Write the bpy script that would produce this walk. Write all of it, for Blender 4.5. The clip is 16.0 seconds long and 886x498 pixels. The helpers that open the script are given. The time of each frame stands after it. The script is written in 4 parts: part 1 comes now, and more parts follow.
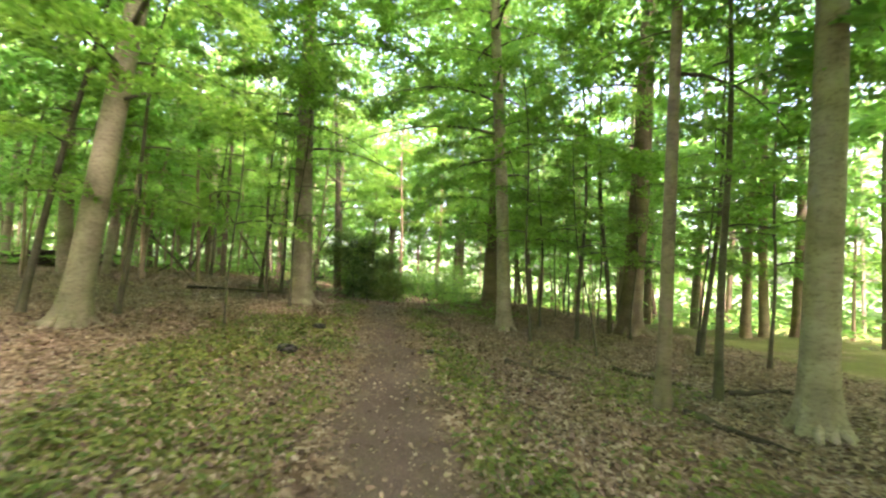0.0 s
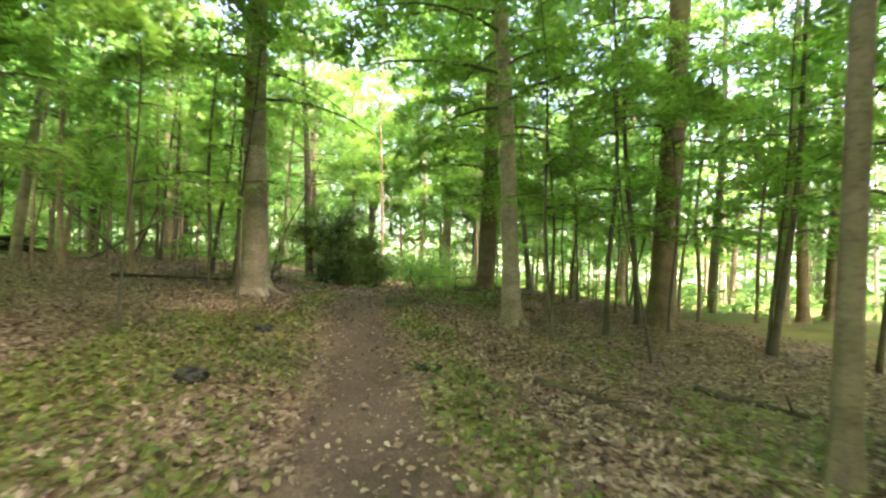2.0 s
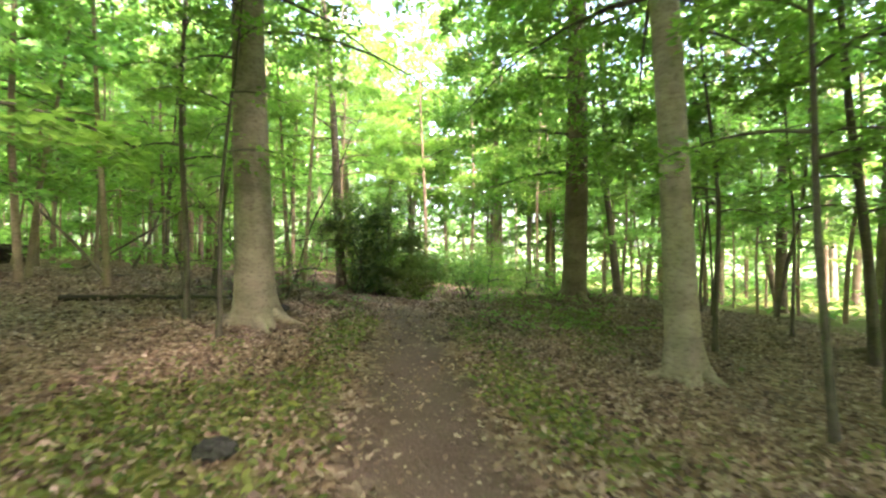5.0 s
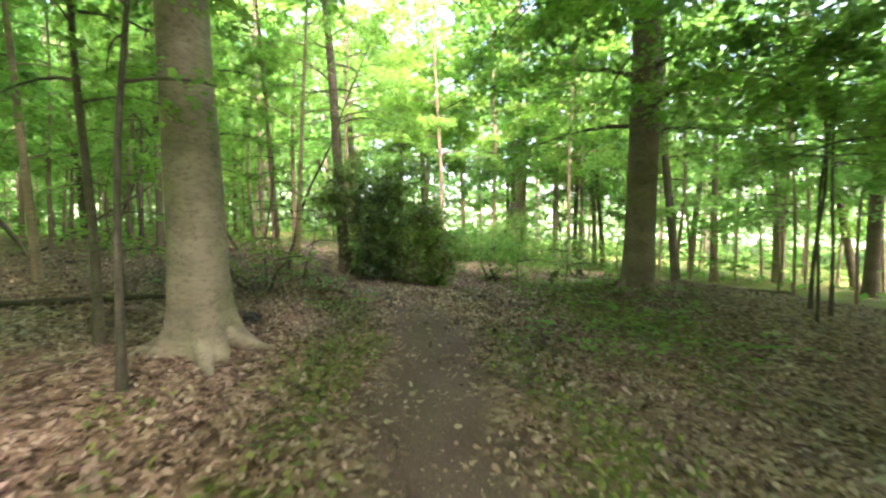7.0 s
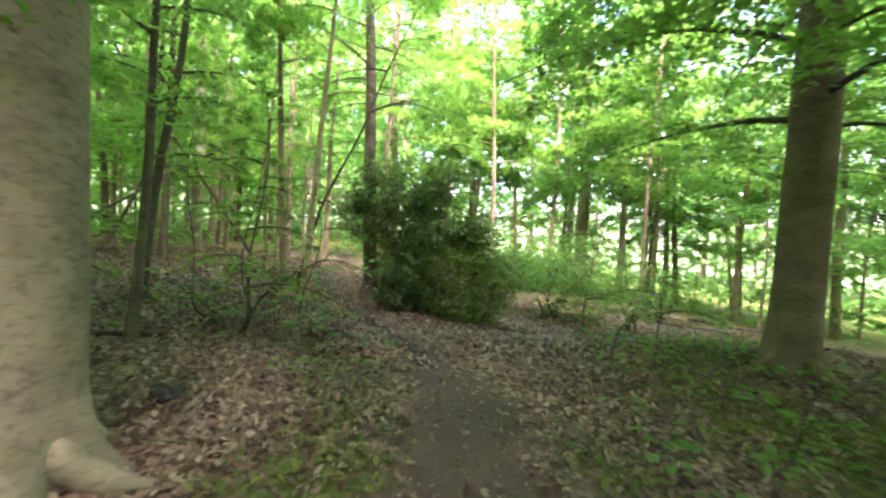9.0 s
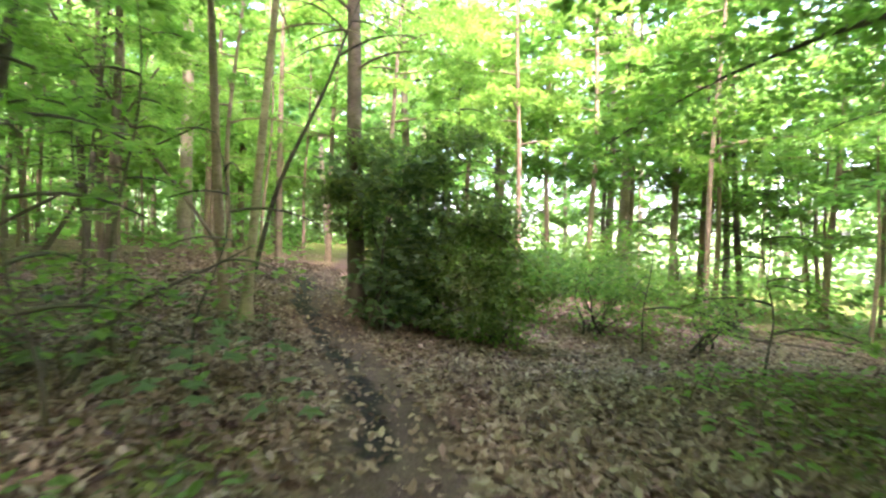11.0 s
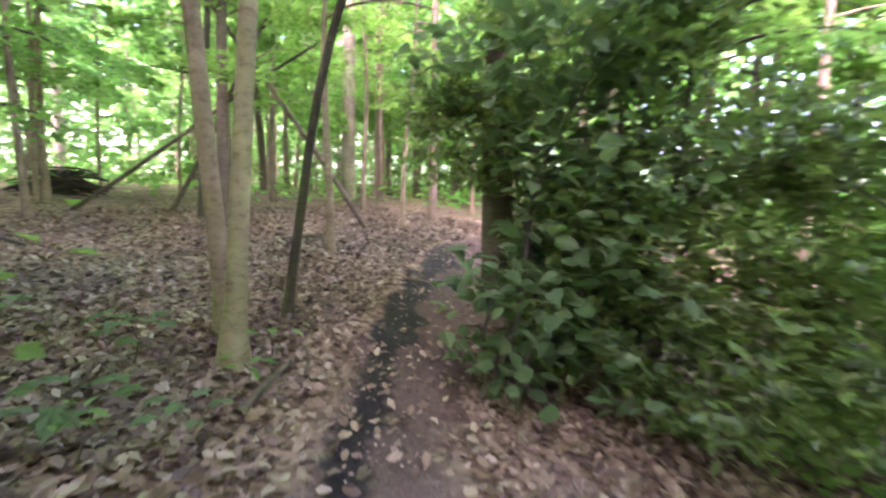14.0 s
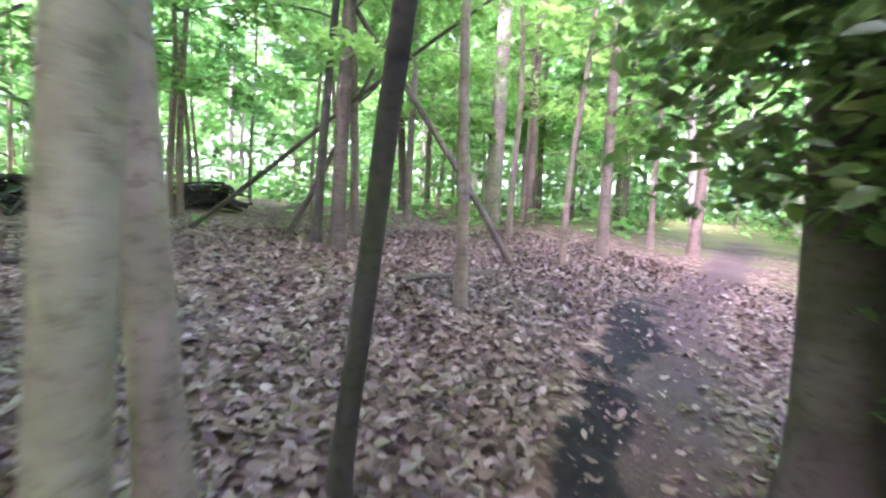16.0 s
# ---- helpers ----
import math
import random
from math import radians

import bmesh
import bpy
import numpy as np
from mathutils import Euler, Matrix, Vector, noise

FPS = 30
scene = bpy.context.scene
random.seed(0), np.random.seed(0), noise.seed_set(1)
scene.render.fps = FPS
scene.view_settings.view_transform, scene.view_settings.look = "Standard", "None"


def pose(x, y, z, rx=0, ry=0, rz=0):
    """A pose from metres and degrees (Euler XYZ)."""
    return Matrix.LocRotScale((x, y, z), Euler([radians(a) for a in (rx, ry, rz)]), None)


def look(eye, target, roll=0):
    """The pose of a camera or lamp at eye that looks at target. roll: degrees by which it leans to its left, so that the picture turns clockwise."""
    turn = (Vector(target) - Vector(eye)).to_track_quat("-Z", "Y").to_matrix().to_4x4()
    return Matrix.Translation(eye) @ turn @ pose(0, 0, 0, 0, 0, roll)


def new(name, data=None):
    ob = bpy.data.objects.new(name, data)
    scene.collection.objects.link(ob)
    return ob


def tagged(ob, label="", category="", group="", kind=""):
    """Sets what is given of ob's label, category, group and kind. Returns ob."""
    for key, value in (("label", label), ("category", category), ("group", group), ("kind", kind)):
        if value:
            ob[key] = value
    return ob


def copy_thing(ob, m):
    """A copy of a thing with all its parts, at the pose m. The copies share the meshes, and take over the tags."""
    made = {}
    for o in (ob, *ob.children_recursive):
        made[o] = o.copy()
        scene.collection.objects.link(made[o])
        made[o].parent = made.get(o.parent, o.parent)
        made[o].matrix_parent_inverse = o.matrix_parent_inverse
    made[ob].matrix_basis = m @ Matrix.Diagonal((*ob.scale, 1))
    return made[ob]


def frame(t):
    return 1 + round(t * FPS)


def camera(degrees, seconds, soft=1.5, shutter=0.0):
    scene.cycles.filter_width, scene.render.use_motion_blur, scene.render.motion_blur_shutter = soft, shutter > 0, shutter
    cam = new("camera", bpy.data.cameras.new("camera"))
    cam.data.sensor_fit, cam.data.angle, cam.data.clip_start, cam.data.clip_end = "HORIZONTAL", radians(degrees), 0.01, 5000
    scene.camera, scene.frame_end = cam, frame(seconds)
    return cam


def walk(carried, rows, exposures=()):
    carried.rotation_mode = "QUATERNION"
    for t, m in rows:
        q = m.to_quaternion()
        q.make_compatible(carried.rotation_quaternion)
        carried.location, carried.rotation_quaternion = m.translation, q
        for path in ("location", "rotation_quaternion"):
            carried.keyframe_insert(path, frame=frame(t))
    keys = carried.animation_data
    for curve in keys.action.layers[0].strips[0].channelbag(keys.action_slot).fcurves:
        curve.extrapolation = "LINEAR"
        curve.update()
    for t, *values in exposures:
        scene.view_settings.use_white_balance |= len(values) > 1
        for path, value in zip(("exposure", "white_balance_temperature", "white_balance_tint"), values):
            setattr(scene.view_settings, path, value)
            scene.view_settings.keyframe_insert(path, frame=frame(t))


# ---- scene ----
cam = camera(88.5, 16.0, shutter=0.7, soft=2.3)
PATH = [
    (0, (0.324, -0.074, 1.377), (0.27, 1.923, 1.477), 2.2),
    (0.5, (0.276, 0.568, 1.35), (0.253, 2.565, 1.45), 1.6),
    (1, (0.198, 1.221, 1.335), (0.141, 3.219, 1.4), 1.7),
    (1.5, (0.189, 1.826, 1.318), (0.174, 3.825, 1.384), 1.3),
    (2, (0.116, 2.438, 1.307), (0.14, 4.438, 1.333), 1.4),
    (2.5, (-0.013, 3.096, 1.339), (0.048, 5.095, 1.342), 1.3),
    (3, (-0.1, 3.713, 1.359), (-0.055, 5.713, 1.369), 1.1),
    (3.5, (-0.24, 4.408, 1.35), (-0.251, 6.408, 1.352), 0.3),
    (4, (-0.289, 5.023, 1.387), (-0.416, 7.019, 1.381), -0.1),
    (4.2, (-0.374, 5.264, 1.369), (-0.527, 7.258, 1.38), 0.3),
    (6.3, (-1.001, 7.675, 1.55), (-1.088, 9.672, 1.47), -1.4),
    (6.5, (-0.982, 7.921, 1.562), (-1.111, 9.915, 1.459), -1.0),
    (7, (-1.13, 8.562, 1.618), (-1.317, 10.549, 1.483), -0.7),
    (7.5, (-1.139, 9.173, 1.642), (-1.376, 11.154, 1.5), -0.5),
    (8, (-1.307, 9.816, 1.663), (-1.556, 11.796, 1.536), 0.4),
    (8.5, (-1.332, 10.461, 1.698), (-1.66, 12.432, 1.599), 1.3),
    (9, (-1.471, 11.092, 1.665), (-1.855, 13.053, 1.598), 2.8),
    (9.2, (-1.48, 11.317, 1.652), (-1.895, 13.272, 1.575), 2.9),
    (11.3, (-1.575, 14.025, 1.469), (-2.099, 15.954, 1.413), 1.4),
    (11.5, (-1.613, 14.286, 1.489), (-2.13, 16.217, 1.43), 0.9),
    (12, (-1.704, 14.935, 1.497), (-2.243, 16.859, 1.403), 0.5),
    (12.5, (-2.012, 15.61, 1.482), (-2.589, 17.517, 1.306), 0.9),
    (13, (-2.163, 16.18, 1.494), (-2.959, 18.0, 1.265), 1.1),
    (13.5, (-2.417, 16.703, 1.491), (-3.47, 18.383, 1.229), 1.4),
    (14, (-2.668, 17.246, 1.505), (-3.936, 18.764, 1.208), 1.1),
    (14.5, (-3.051, 17.72, 1.502), (-4.501, 19.068, 1.218), 1.5),
    (15, (-3.581, 18.05, 1.509), (-5.142, 19.27, 1.238), 2.3),
    (15.5, (-4.032, 18.396, 1.474), (-5.691, 19.489, 1.243), 2.2),
    (16, (-4.466, 18.672, 1.478), (-6.145, 19.736, 1.256), 2.1),
]
EXPOSURES = [(0.0, 3.6, 7000, 34), (4.0, 3.8, 6800, 36), (6.5, 3.85, 6500, 38), (9.0, 3.85, 6300, 37), (12.0, 4.05, 6300, 48), (13.5, 4.2, 6200, 58), (14.5, 4.6, 5400, 73), (16.0, 4.5, 5200, 74)]
walk(cam, [(t, look(eye, target, roll)) for t, eye, target, roll in PATH], EXPOSURES)

# ---- world, sun and sky: bright hazy overcast above a closed summer canopy ----
world = bpy.data.worlds.new("sky")
scene.world = world
world.use_nodes = True
wn = world.node_tree.nodes
sky = wn.new("ShaderNodeTexSky")
sky.sky_type = 'NISHITA'
sky.sun_disc = False
sky.sun_elevation = radians(52)
sky.sun_rotation = radians(150)
sky.air_density, sky.dust_density, sky.ozone_density = 1.0, 4.0, 1.0
wn["Background"].inputs["Strength"].default_value = 0.15
world.node_tree.links.new(sky.outputs["Color"], wn["Background"].inputs["Color"])
sun = new("sun", bpy.data.lights.new("sun", "SUN"))
sun.data.energy, sun.data.angle, sun.data.color = 1.3, radians(12), (1.0, 0.95, 0.86)
sun.matrix_basis = look((0, 0, 30), (0 - 18 * math.sin(radians(150)), 0 - 18 * math.cos(radians(150)), 7))

# ---- materials ----


def material(name):
    m = bpy.data.materials.new(name)
    m.use_nodes = True
    nt = m.node_tree
    return m, nt, nt.nodes, nt.links, nt.nodes["Principled BSDF"]


def ramp(nodes, stops):
    r = nodes.new("ShaderNodeValToRGB")
    el = r.color_ramp.elements
    while len(el) < len(stops):
        el.new(0.5)
    for e, (p, c) in zip(el, stops):
        e.position, e.color = p, (*c, 1)
    return r


def tex_noise(nodes, links, vec, scale, detail=4.0, rough=0.55):
    n = nodes.new("ShaderNodeTexNoise")
    n.inputs["Scale"].default_value, n.inputs["Detail"].default_value = scale, detail
    n.inputs["Roughness"].default_value = rough
    links.new(vec, n.inputs["Vector"])
    return n


def mix(nodes, links, fac, a, b, mode="MIX"):
    x = nodes.new("ShaderNodeMix")
    x.data_type, x.blend_type = "RGBA", mode
    for sock, v in ((x.inputs[0], fac), (x.inputs[6], a), (x.inputs[7], b)):
        if isinstance(v, (int, float)):
            sock.default_value = v
        elif isinstance(v, tuple):
            sock.default_value = (*v, 1)
        else:
            links.new(v, sock)
    return x.outputs[2]


def bump(nodes, links, height, strength, dist, target):
    b = nodes.new("ShaderNodeBump")
    b.inputs["Strength"].default_value, b.inputs["Distance"].default_value = strength, dist
    links.new(height, b.inputs["Height"])
    links.new(b.outputs["Normal"], target)


def leaf_material(name, stops, glow, rough=0.42, share=0.55, spec=0.5):
    """Leaf blades: each leaf its own shade, light shining through the blade."""
    m, nt, nodes, links, p = material(name)
    geo = nodes.new("ShaderNodeNewGeometry")
    r = ramp(nodes, stops)
    links.new(geo.outputs["Random Per Island"], r.inputs[0])
    big = tex_noise(nodes, links, geo.outputs["Position"], 0.6, 2)
    tone = ramp(nodes, [(0.3, (0.78, 0.85, 0.8)), (0.7, (1.15, 1.08, 1.0))])
    links.new(big.outputs["Fac"], tone.inputs[0])
    col = mix(nodes, links, 1.0, r.outputs["Color"], tone.outputs["Color"], "MULTIPLY")
    links.new(col, p.inputs["Base Color"])
    p.inputs["Roughness"].default_value = rough
    p.inputs["Specular IOR Level"].default_value = spec
    tr = nodes.new("ShaderNodeBsdfTranslucent")
    links.new(mix(nodes, links, 1.0, col, glow, "MULTIPLY"), tr.inputs["Color"])
    ms = nodes.new("ShaderNodeMixShader")
    ms.inputs[0].default_value = share
    links.new(p.outputs[0], ms.inputs[1])
    links.new(tr.outputs[0], ms.inputs[2])
    links.new(ms.outputs[0], nodes["Material Output"].inputs["Surface"])
    return m


BEECH = leaf_material("beech_leaf", [(0.0, (0.07, 0.135, 0.034)), (0.5, (0.105, 0.185, 0.046)), (1.0, (0.155, 0.235, 0.064))], (2.5, 2.8, 1.9), share=0.62)
CANOPY = leaf_material("canopy_leaf", [(0.0, (0.078, 0.155, 0.044)), (0.5, (0.115, 0.205, 0.062)), (1.0, (0.165, 0.26, 0.085))], (2.6, 2.9, 2.3), share=0.68)
# Deep-woods leaves: distance haze is put into a paler, greyer green.
HAZED_LEAF = leaf_material("haze_tinted_leaf", [(0.0, (0.10, 0.175, 0.065)), (0.5, (0.14, 0.225, 0.088)), (1.0, (0.185, 0.27, 0.115))], (2.6, 2.8, 2.3), share=0.68)
HOLLY = leaf_material("holly_leaf", [(0.0, (0.075, 0.125, 0.042)), (0.5, (0.12, 0.18, 0.062)), (0.95, (0.17, 0.24, 0.08)), (1.0, (0.2, 0.22, 0.09))], (2.2, 2.3, 1.4), rough=0.38, share=0.48, spec=0.6)
SHRUB = leaf_material("shrub_leaf", [(0.0, (0.07, 0.15, 0.045)), (0.5, (0.105, 0.20, 0.055)), (1.0, (0.15, 0.25, 0.07))], (2.4, 2.6, 1.8))
HERB = leaf_material("herb_leaf", [(0.0, (0.075, 0.12, 0.03)), (0.5, (0.14, 0.178, 0.048)), (1.0, (0.235, 0.25, 0.075))], (1.5, 1.5, 0.9), share=0.35)
MAPLE = leaf_material("maple_leaf", [(0.0, (0.075, 0.135, 0.06)), (1.0, (0.12, 0.185, 0.085))], (1.9, 1.9, 1.4), rough=0.55, share=0.4, spec=0.3)
LITTER = leaf_material("dead_leaf", [(0.0, (0.085, 0.051, 0.039)), (0.3, (0.175, 0.108, 0.083)), (0.6, (0.27, 0.178, 0.14)), (0.85, (0.36, 0.26, 0.21)), (1.0, (0.46, 0.36, 0.3))], (1.0, 0.9, 0.7), rough=0.6, share=0.12)

# Far backdrop: haze painted as pale greens, plus a faint emission.
HAZE_GLOW, _nt, _n, _l, _p = material("glowing_haze")
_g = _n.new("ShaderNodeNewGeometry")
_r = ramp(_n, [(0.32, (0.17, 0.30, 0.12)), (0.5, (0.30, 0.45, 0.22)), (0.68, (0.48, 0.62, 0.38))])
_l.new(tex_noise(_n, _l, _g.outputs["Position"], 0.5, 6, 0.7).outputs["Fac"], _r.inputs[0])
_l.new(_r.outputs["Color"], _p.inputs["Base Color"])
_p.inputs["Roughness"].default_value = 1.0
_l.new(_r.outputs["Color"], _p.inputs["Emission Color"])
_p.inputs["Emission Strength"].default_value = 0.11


def bark_material(name, dark, light, moss=0.0, creased=0.25):
    m, nt, nodes, links, p = material(name)
    geo = nodes.new("ShaderNodeTexCoord")
    info = nodes.new("ShaderNodeObjectInfo")
    mp = nodes.new("ShaderNodeMapping")
    mp.inputs["Scale"].default_value = (1, 1, 2.0)
    links.new(geo.outputs["Object"], mp.inputs["Vector"])
    n1 = tex_noise(nodes, links, mp.outputs["Vector"], 1.6, 5)
    n2 = tex_noise(nodes, links, mp.outputs["Vector"], 14, 6, 0.65)
    n3 = tex_noise(nodes, links, geo.outputs["Object"], 55, 3)
    base = ramp(nodes, [(0.3, dark), (0.62, light)])
    links.new(n1.outputs["Fac"], base.inputs[0])
    spot = ramp(nodes, [(0.36, (0.68, 0.66, 0.62)), (0.48, (0.98, 0.98, 0.98)), (0.72, (1.1, 1.1, 1.08))])
    links.new(n2.outputs["Fac"], spot.inputs[0])
    col = mix(nodes, links, 1.0, base.outputs["Color"], spot.outputs["Color"], "MULTIPLY")
    tone = ramp(nodes, [(0.0, (0.75, 0.75, 0.75)), (1.0, (1.15, 1.12, 1.08))])
    links.new(info.outputs["Random"], tone.inputs[0])
    col = mix(nodes, links, 1.0, col, tone.outputs["Color"], "MULTIPLY")
    if moss:
        n4 = tex_noise(nodes, links, geo.outputs["Object"], 2.3, 4)
        mr = ramp(nodes, [(0.52, (0, 0, 0)), (0.68, (moss, moss, moss))])
        links.new(n4.outputs["Fac"], mr.inputs[0])
        col = mix(nodes, links, mr.outputs["Color"], col, (0.085, 0.10, 0.032))
    links.new(col, p.inputs["Base Color"])
    p.inputs["Roughness"].default_value = 0.8
    p.inputs["Specular IOR Level"].default_value = 0.25
    s = nodes.new("ShaderNodeMath")
    s.operation = "MULTIPLY_ADD"
    s.inputs[1].default_value = 0.2
    links.new(n3.outputs["Fac"], s.inputs[0])
    links.new(n2.outputs["Fac"], s.inputs[2])
    # level creases round the trunk
    mc = nodes.new("ShaderNodeMapping")
    mc.inputs["Scale"].default_value = (0.9, 0.9, 2.3)
    links.new(geo.outputs["Object"], mc.inputs["Vector"])
    crease = tex_noise(nodes, links, mc.outputs["Vector"], 1.5, 3, 0.6)
    cr = ramp(nodes, [(0.40, (1, 1, 1)), (0.49, (0.0, 0.0, 0.0)), (0.56, (1, 1, 1))])
    links.new(crease.outputs["Fac"], cr.inputs[0])
    s2 = nodes.new("ShaderNodeMath")
    s2.operation = "MULTIPLY_ADD"
    s2.inputs[1].default_value = creased
    links.new(cr.outputs["Color"], s2.inputs[0])
    links.new(s.outputs[0], s2.inputs[2])
    seam = ramp(nodes, [(0.44, (1, 1, 1)), (0.485, (0.8, 0.78, 0.75)), (0.52, (1, 1, 1))])
    links.new(crease.outputs["Fac"], seam.inputs[0])
    col = mix(nodes, links, min(1.0, creased * 1.6), col, mix(nodes, links, 1.0, col, seam.outputs["Color"], "MULTIPLY"))
    links.new(col, p.inputs["Base Color"])
    bump(nodes, links, s2.outputs[0], 0.42, 0.02, p.inputs["Normal"])
    return m


BARK = bark_material("beech_bark", (0.205, 0.15, 0.108), (0.355, 0.265, 0.19), 0.3)
BARK_MID = bark_material("grey_bark", (0.125, 0.095, 0.07), (0.232, 0.175, 0.13), 0.4)
BARK_PALE = bark_material("pale_bark", (0.235, 0.19, 0.145), (0.385, 0.318, 0.245), 0.3, 0.4)
BARK_DARK = bark_material("dark_bark", (0.075, 0.066, 0.05), (0.155, 0.135, 0.10), 0.5)
BARK_OLIVE = bark_material("olive_bark", (0.25, 0.205, 0.125), (0.38, 0.315, 0.205), 0.4)
TWIG = bark_material("dead_twig", (0.09, 0.07, 0.05), (0.19, 0.15, 0.11), 0.2)
ROTTEN = bark_material("rotten_wood", (0.035, 0.028, 0.022), (0.09, 0.07, 0.052), 0.35)


def ground_material():
    m, nt, nodes, links, p = material("forest_floor")
    geo = nodes.new("ShaderNodeNewGeometry")
    pos = geo.outputs["Position"]

    def field(name):
        a = nodes.new("ShaderNodeAttribute")
        a.attribute_name = name
        return a.outputs["Fac"]
    vor = nodes.new("ShaderNodeTexVoronoi")
    vor.inputs["Scale"].default_value = 17
    vor.inputs["Randomness"].default_value = 1.0
    warp = tex_noise(nodes, links, pos, 9, 3)
    links.new(mix(nodes, links, 0.08, pos, warp.outputs["Color"], "ADD"), vor.inputs["Vector"])
    sep = nodes.new("ShaderNodeSeparateColor")
    links.new(vor.outputs["Color"], sep.inputs[0])
    leaf = ramp(nodes, [(0.0, (0.08, 0.049, 0.032)), (0.3, (0.172, 0.108, 0.073)), (0.6, (0.275, 0.182, 0.125)), (0.85, (0.36, 0.26, 0.185)), (1.0, (0.44, 0.35, 0.26))])
    links.new(sep.outputs[0], leaf.inputs[0])
    crumb = tex_noise(nodes, links, pos, 60, 5, 0.7)
    blot = tex_noise(nodes, links, pos, 1.1, 4)
    soil = ramp(nodes, [(0.3, (0.092, 0.062, 0.052)), (0.5, (0.15, 0.102, 0.086)), (0.7, (0.215, 0.152, 0.128))])
    links.new(crumb.outputs["Fac"], soil.inputs[0])
    herb = ramp(nodes, [(0.25, (0.085, 0.10, 0.028)), (0.5, (0.165, 0.18, 0.055)), (0.75, (0.27, 0.265, 0.095))])
    fine = tex_noise(nodes, links, pos, 22, 5, 0.7)
    links.new(fine.outputs["Fac"], herb.inputs[0])

    def soft(f, lo, hi, amount=0.5):
        s = nodes.new("ShaderNodeMath")
        s.operation = "MULTIPLY_ADD"
        s.inputs[1].default_value = amount
        links.new(fine.outputs["Fac"], s.inputs[0])
        links.new(f, s.inputs[2])
        r = nodes.new("ShaderNodeMapRange")
        r.interpolation_type = "SMOOTHSTEP"
        r.inputs["From Min"].default_value, r.inputs["From Max"].default_value = lo, hi
        links.new(s.outputs[0], r.inputs["Value"])
        return r.outputs[0]
    col = mix(nodes, links, soft(field("green"), 0.55, 0.95), leaf.outputs["Color"], herb.outputs["Color"])
    col = mix(nodes, links, soft(field("trodden"), 0.45, 1.1, 0.7), col, soil.outputs["Color"])
    wet = soft(field("mud"), 0.6, 0.95)
    col = mix(nodes, links, wet, col, (0.036, 0.03, 0.029))
    tone = ramp(nodes, [(0.3, (0.75, 0.75, 0.75)), (0.7, (1.15, 1.15, 1.15))])
    links.new(blot.outputs["Fac"], tone.inputs[0])
    links.new(mix(nodes, links, 1.0, col, tone.outputs["Color"], "MULTIPLY"), p.inputs["Base Color"])
    rr = nodes.new("ShaderNodeMapRange")
    rr.inputs["To Min"].default_value, rr.inputs["To Max"].default_value = 0.9, 0.65
    links.new(wet, rr.inputs["Value"])
    links.new(rr.outputs[0], p.inputs["Roughness"])
    p.inputs["Specular IOR Level"].default_value = 0.12
    h = nodes.new("ShaderNodeMath")
    h.operation = "ADD"
    links.new(vor.outputs["Distance"], h.inputs[0])
    links.new(crumb.outputs["Fac"], h.inputs[1])
    bump(nodes, links, h.outputs[0], 0.7, 0.03, p.inputs["Normal"])
    return m


FLOOR = ground_material()
m_clod, _nt, _n, _l, _p = material("black_soil")
_g = _n.new("ShaderNodeNewGeometry")
_r = ramp(_n, [(0.35, (0.012, 0.011, 0.011)), (0.7, (0.04, 0.035, 0.033))])
_l.new(tex_noise(_n, _l, _g.outputs["Position"], 40, 5).outputs["Fac"], _r.inputs[0])
_l.new(_r.outputs["Color"], _p.inputs["Base Color"])
_p.inputs["Roughness"].default_value = 0.7

# ---- the lie of the land ----


def height(x, y):
    """Ground height: a gentle slope that rises to the west and falls away to the north-east."""
    x, y = np.asarray(x, float), np.asarray(y, float)
    u, v = np.tanh(x / 14), np.tanh((y - 14) / 16)
    z = 0.065 - 0.893 * u - 0.16 * v - 0.62 * u * v + 0.352 * u * u - 0.761 * v * v
    z = z - 0.41 * np.exp(-((x + 1.5) ** 2 + (y - 21.5) ** 2) / 12) - 0.041 * np.exp(-(x ** 2 + (y - 15) ** 2) / 25)
    z = z + 0.468 * np.exp(-((x - 2.6) ** 2 + (y - 18.3) ** 2) / 10)
    return z


TRACK = [(0.45, -6), (0.3, -1), (0.0, 2.5), (-0.3, 5.2), (-0.78, 8), (-1.4, 11.4), (-1.75, 13.7), (-2.02, 15.2), (-2.75, 16.8), (-3.7, 18.05), (-4.5, 19.1), (-5.15, 20.0), (-5.85, 21.1), (-6.55, 22.3), (-7.4, 24.0), (-8.4, 27), (-11, 33)]


def off_track(x, y, pts=TRACK):
    """Distance from the middle of the trodden path."""
    x, y = np.asarray(x, float), np.asarray(y, float)
    best = np.full(x.shape, 1e9)
    for (ax, ay), (bx, by) in zip(pts, pts[1:]):
        dx, dy = bx - ax, by - ay
        s = np.clip(((x - ax) * dx + (y - ay) * dy) / (dx * dx + dy * dy), 0, 1)
        best = np.minimum(best, np.hypot(x - ax - s * dx, y - ay - s * dy))
    return best


def ripple(x, y, f, seed=0.0):
    """Cheap smooth noise in -1..1."""
    return (np.sin(x * f + 1.3 * np.sin(y * f * 0.73 + seed) + seed) + np.sin(y * f * 1.17 + 1.7 * np.sin(x * f * 0.61 - seed) + 2.1 * seed)
            + 0.6 * np.sin((x + y) * f * 1.9 + seed * 3) + 0.5 * np.sin((x - 0.7 * y) * f * 3.1 - seed)) / 3.1


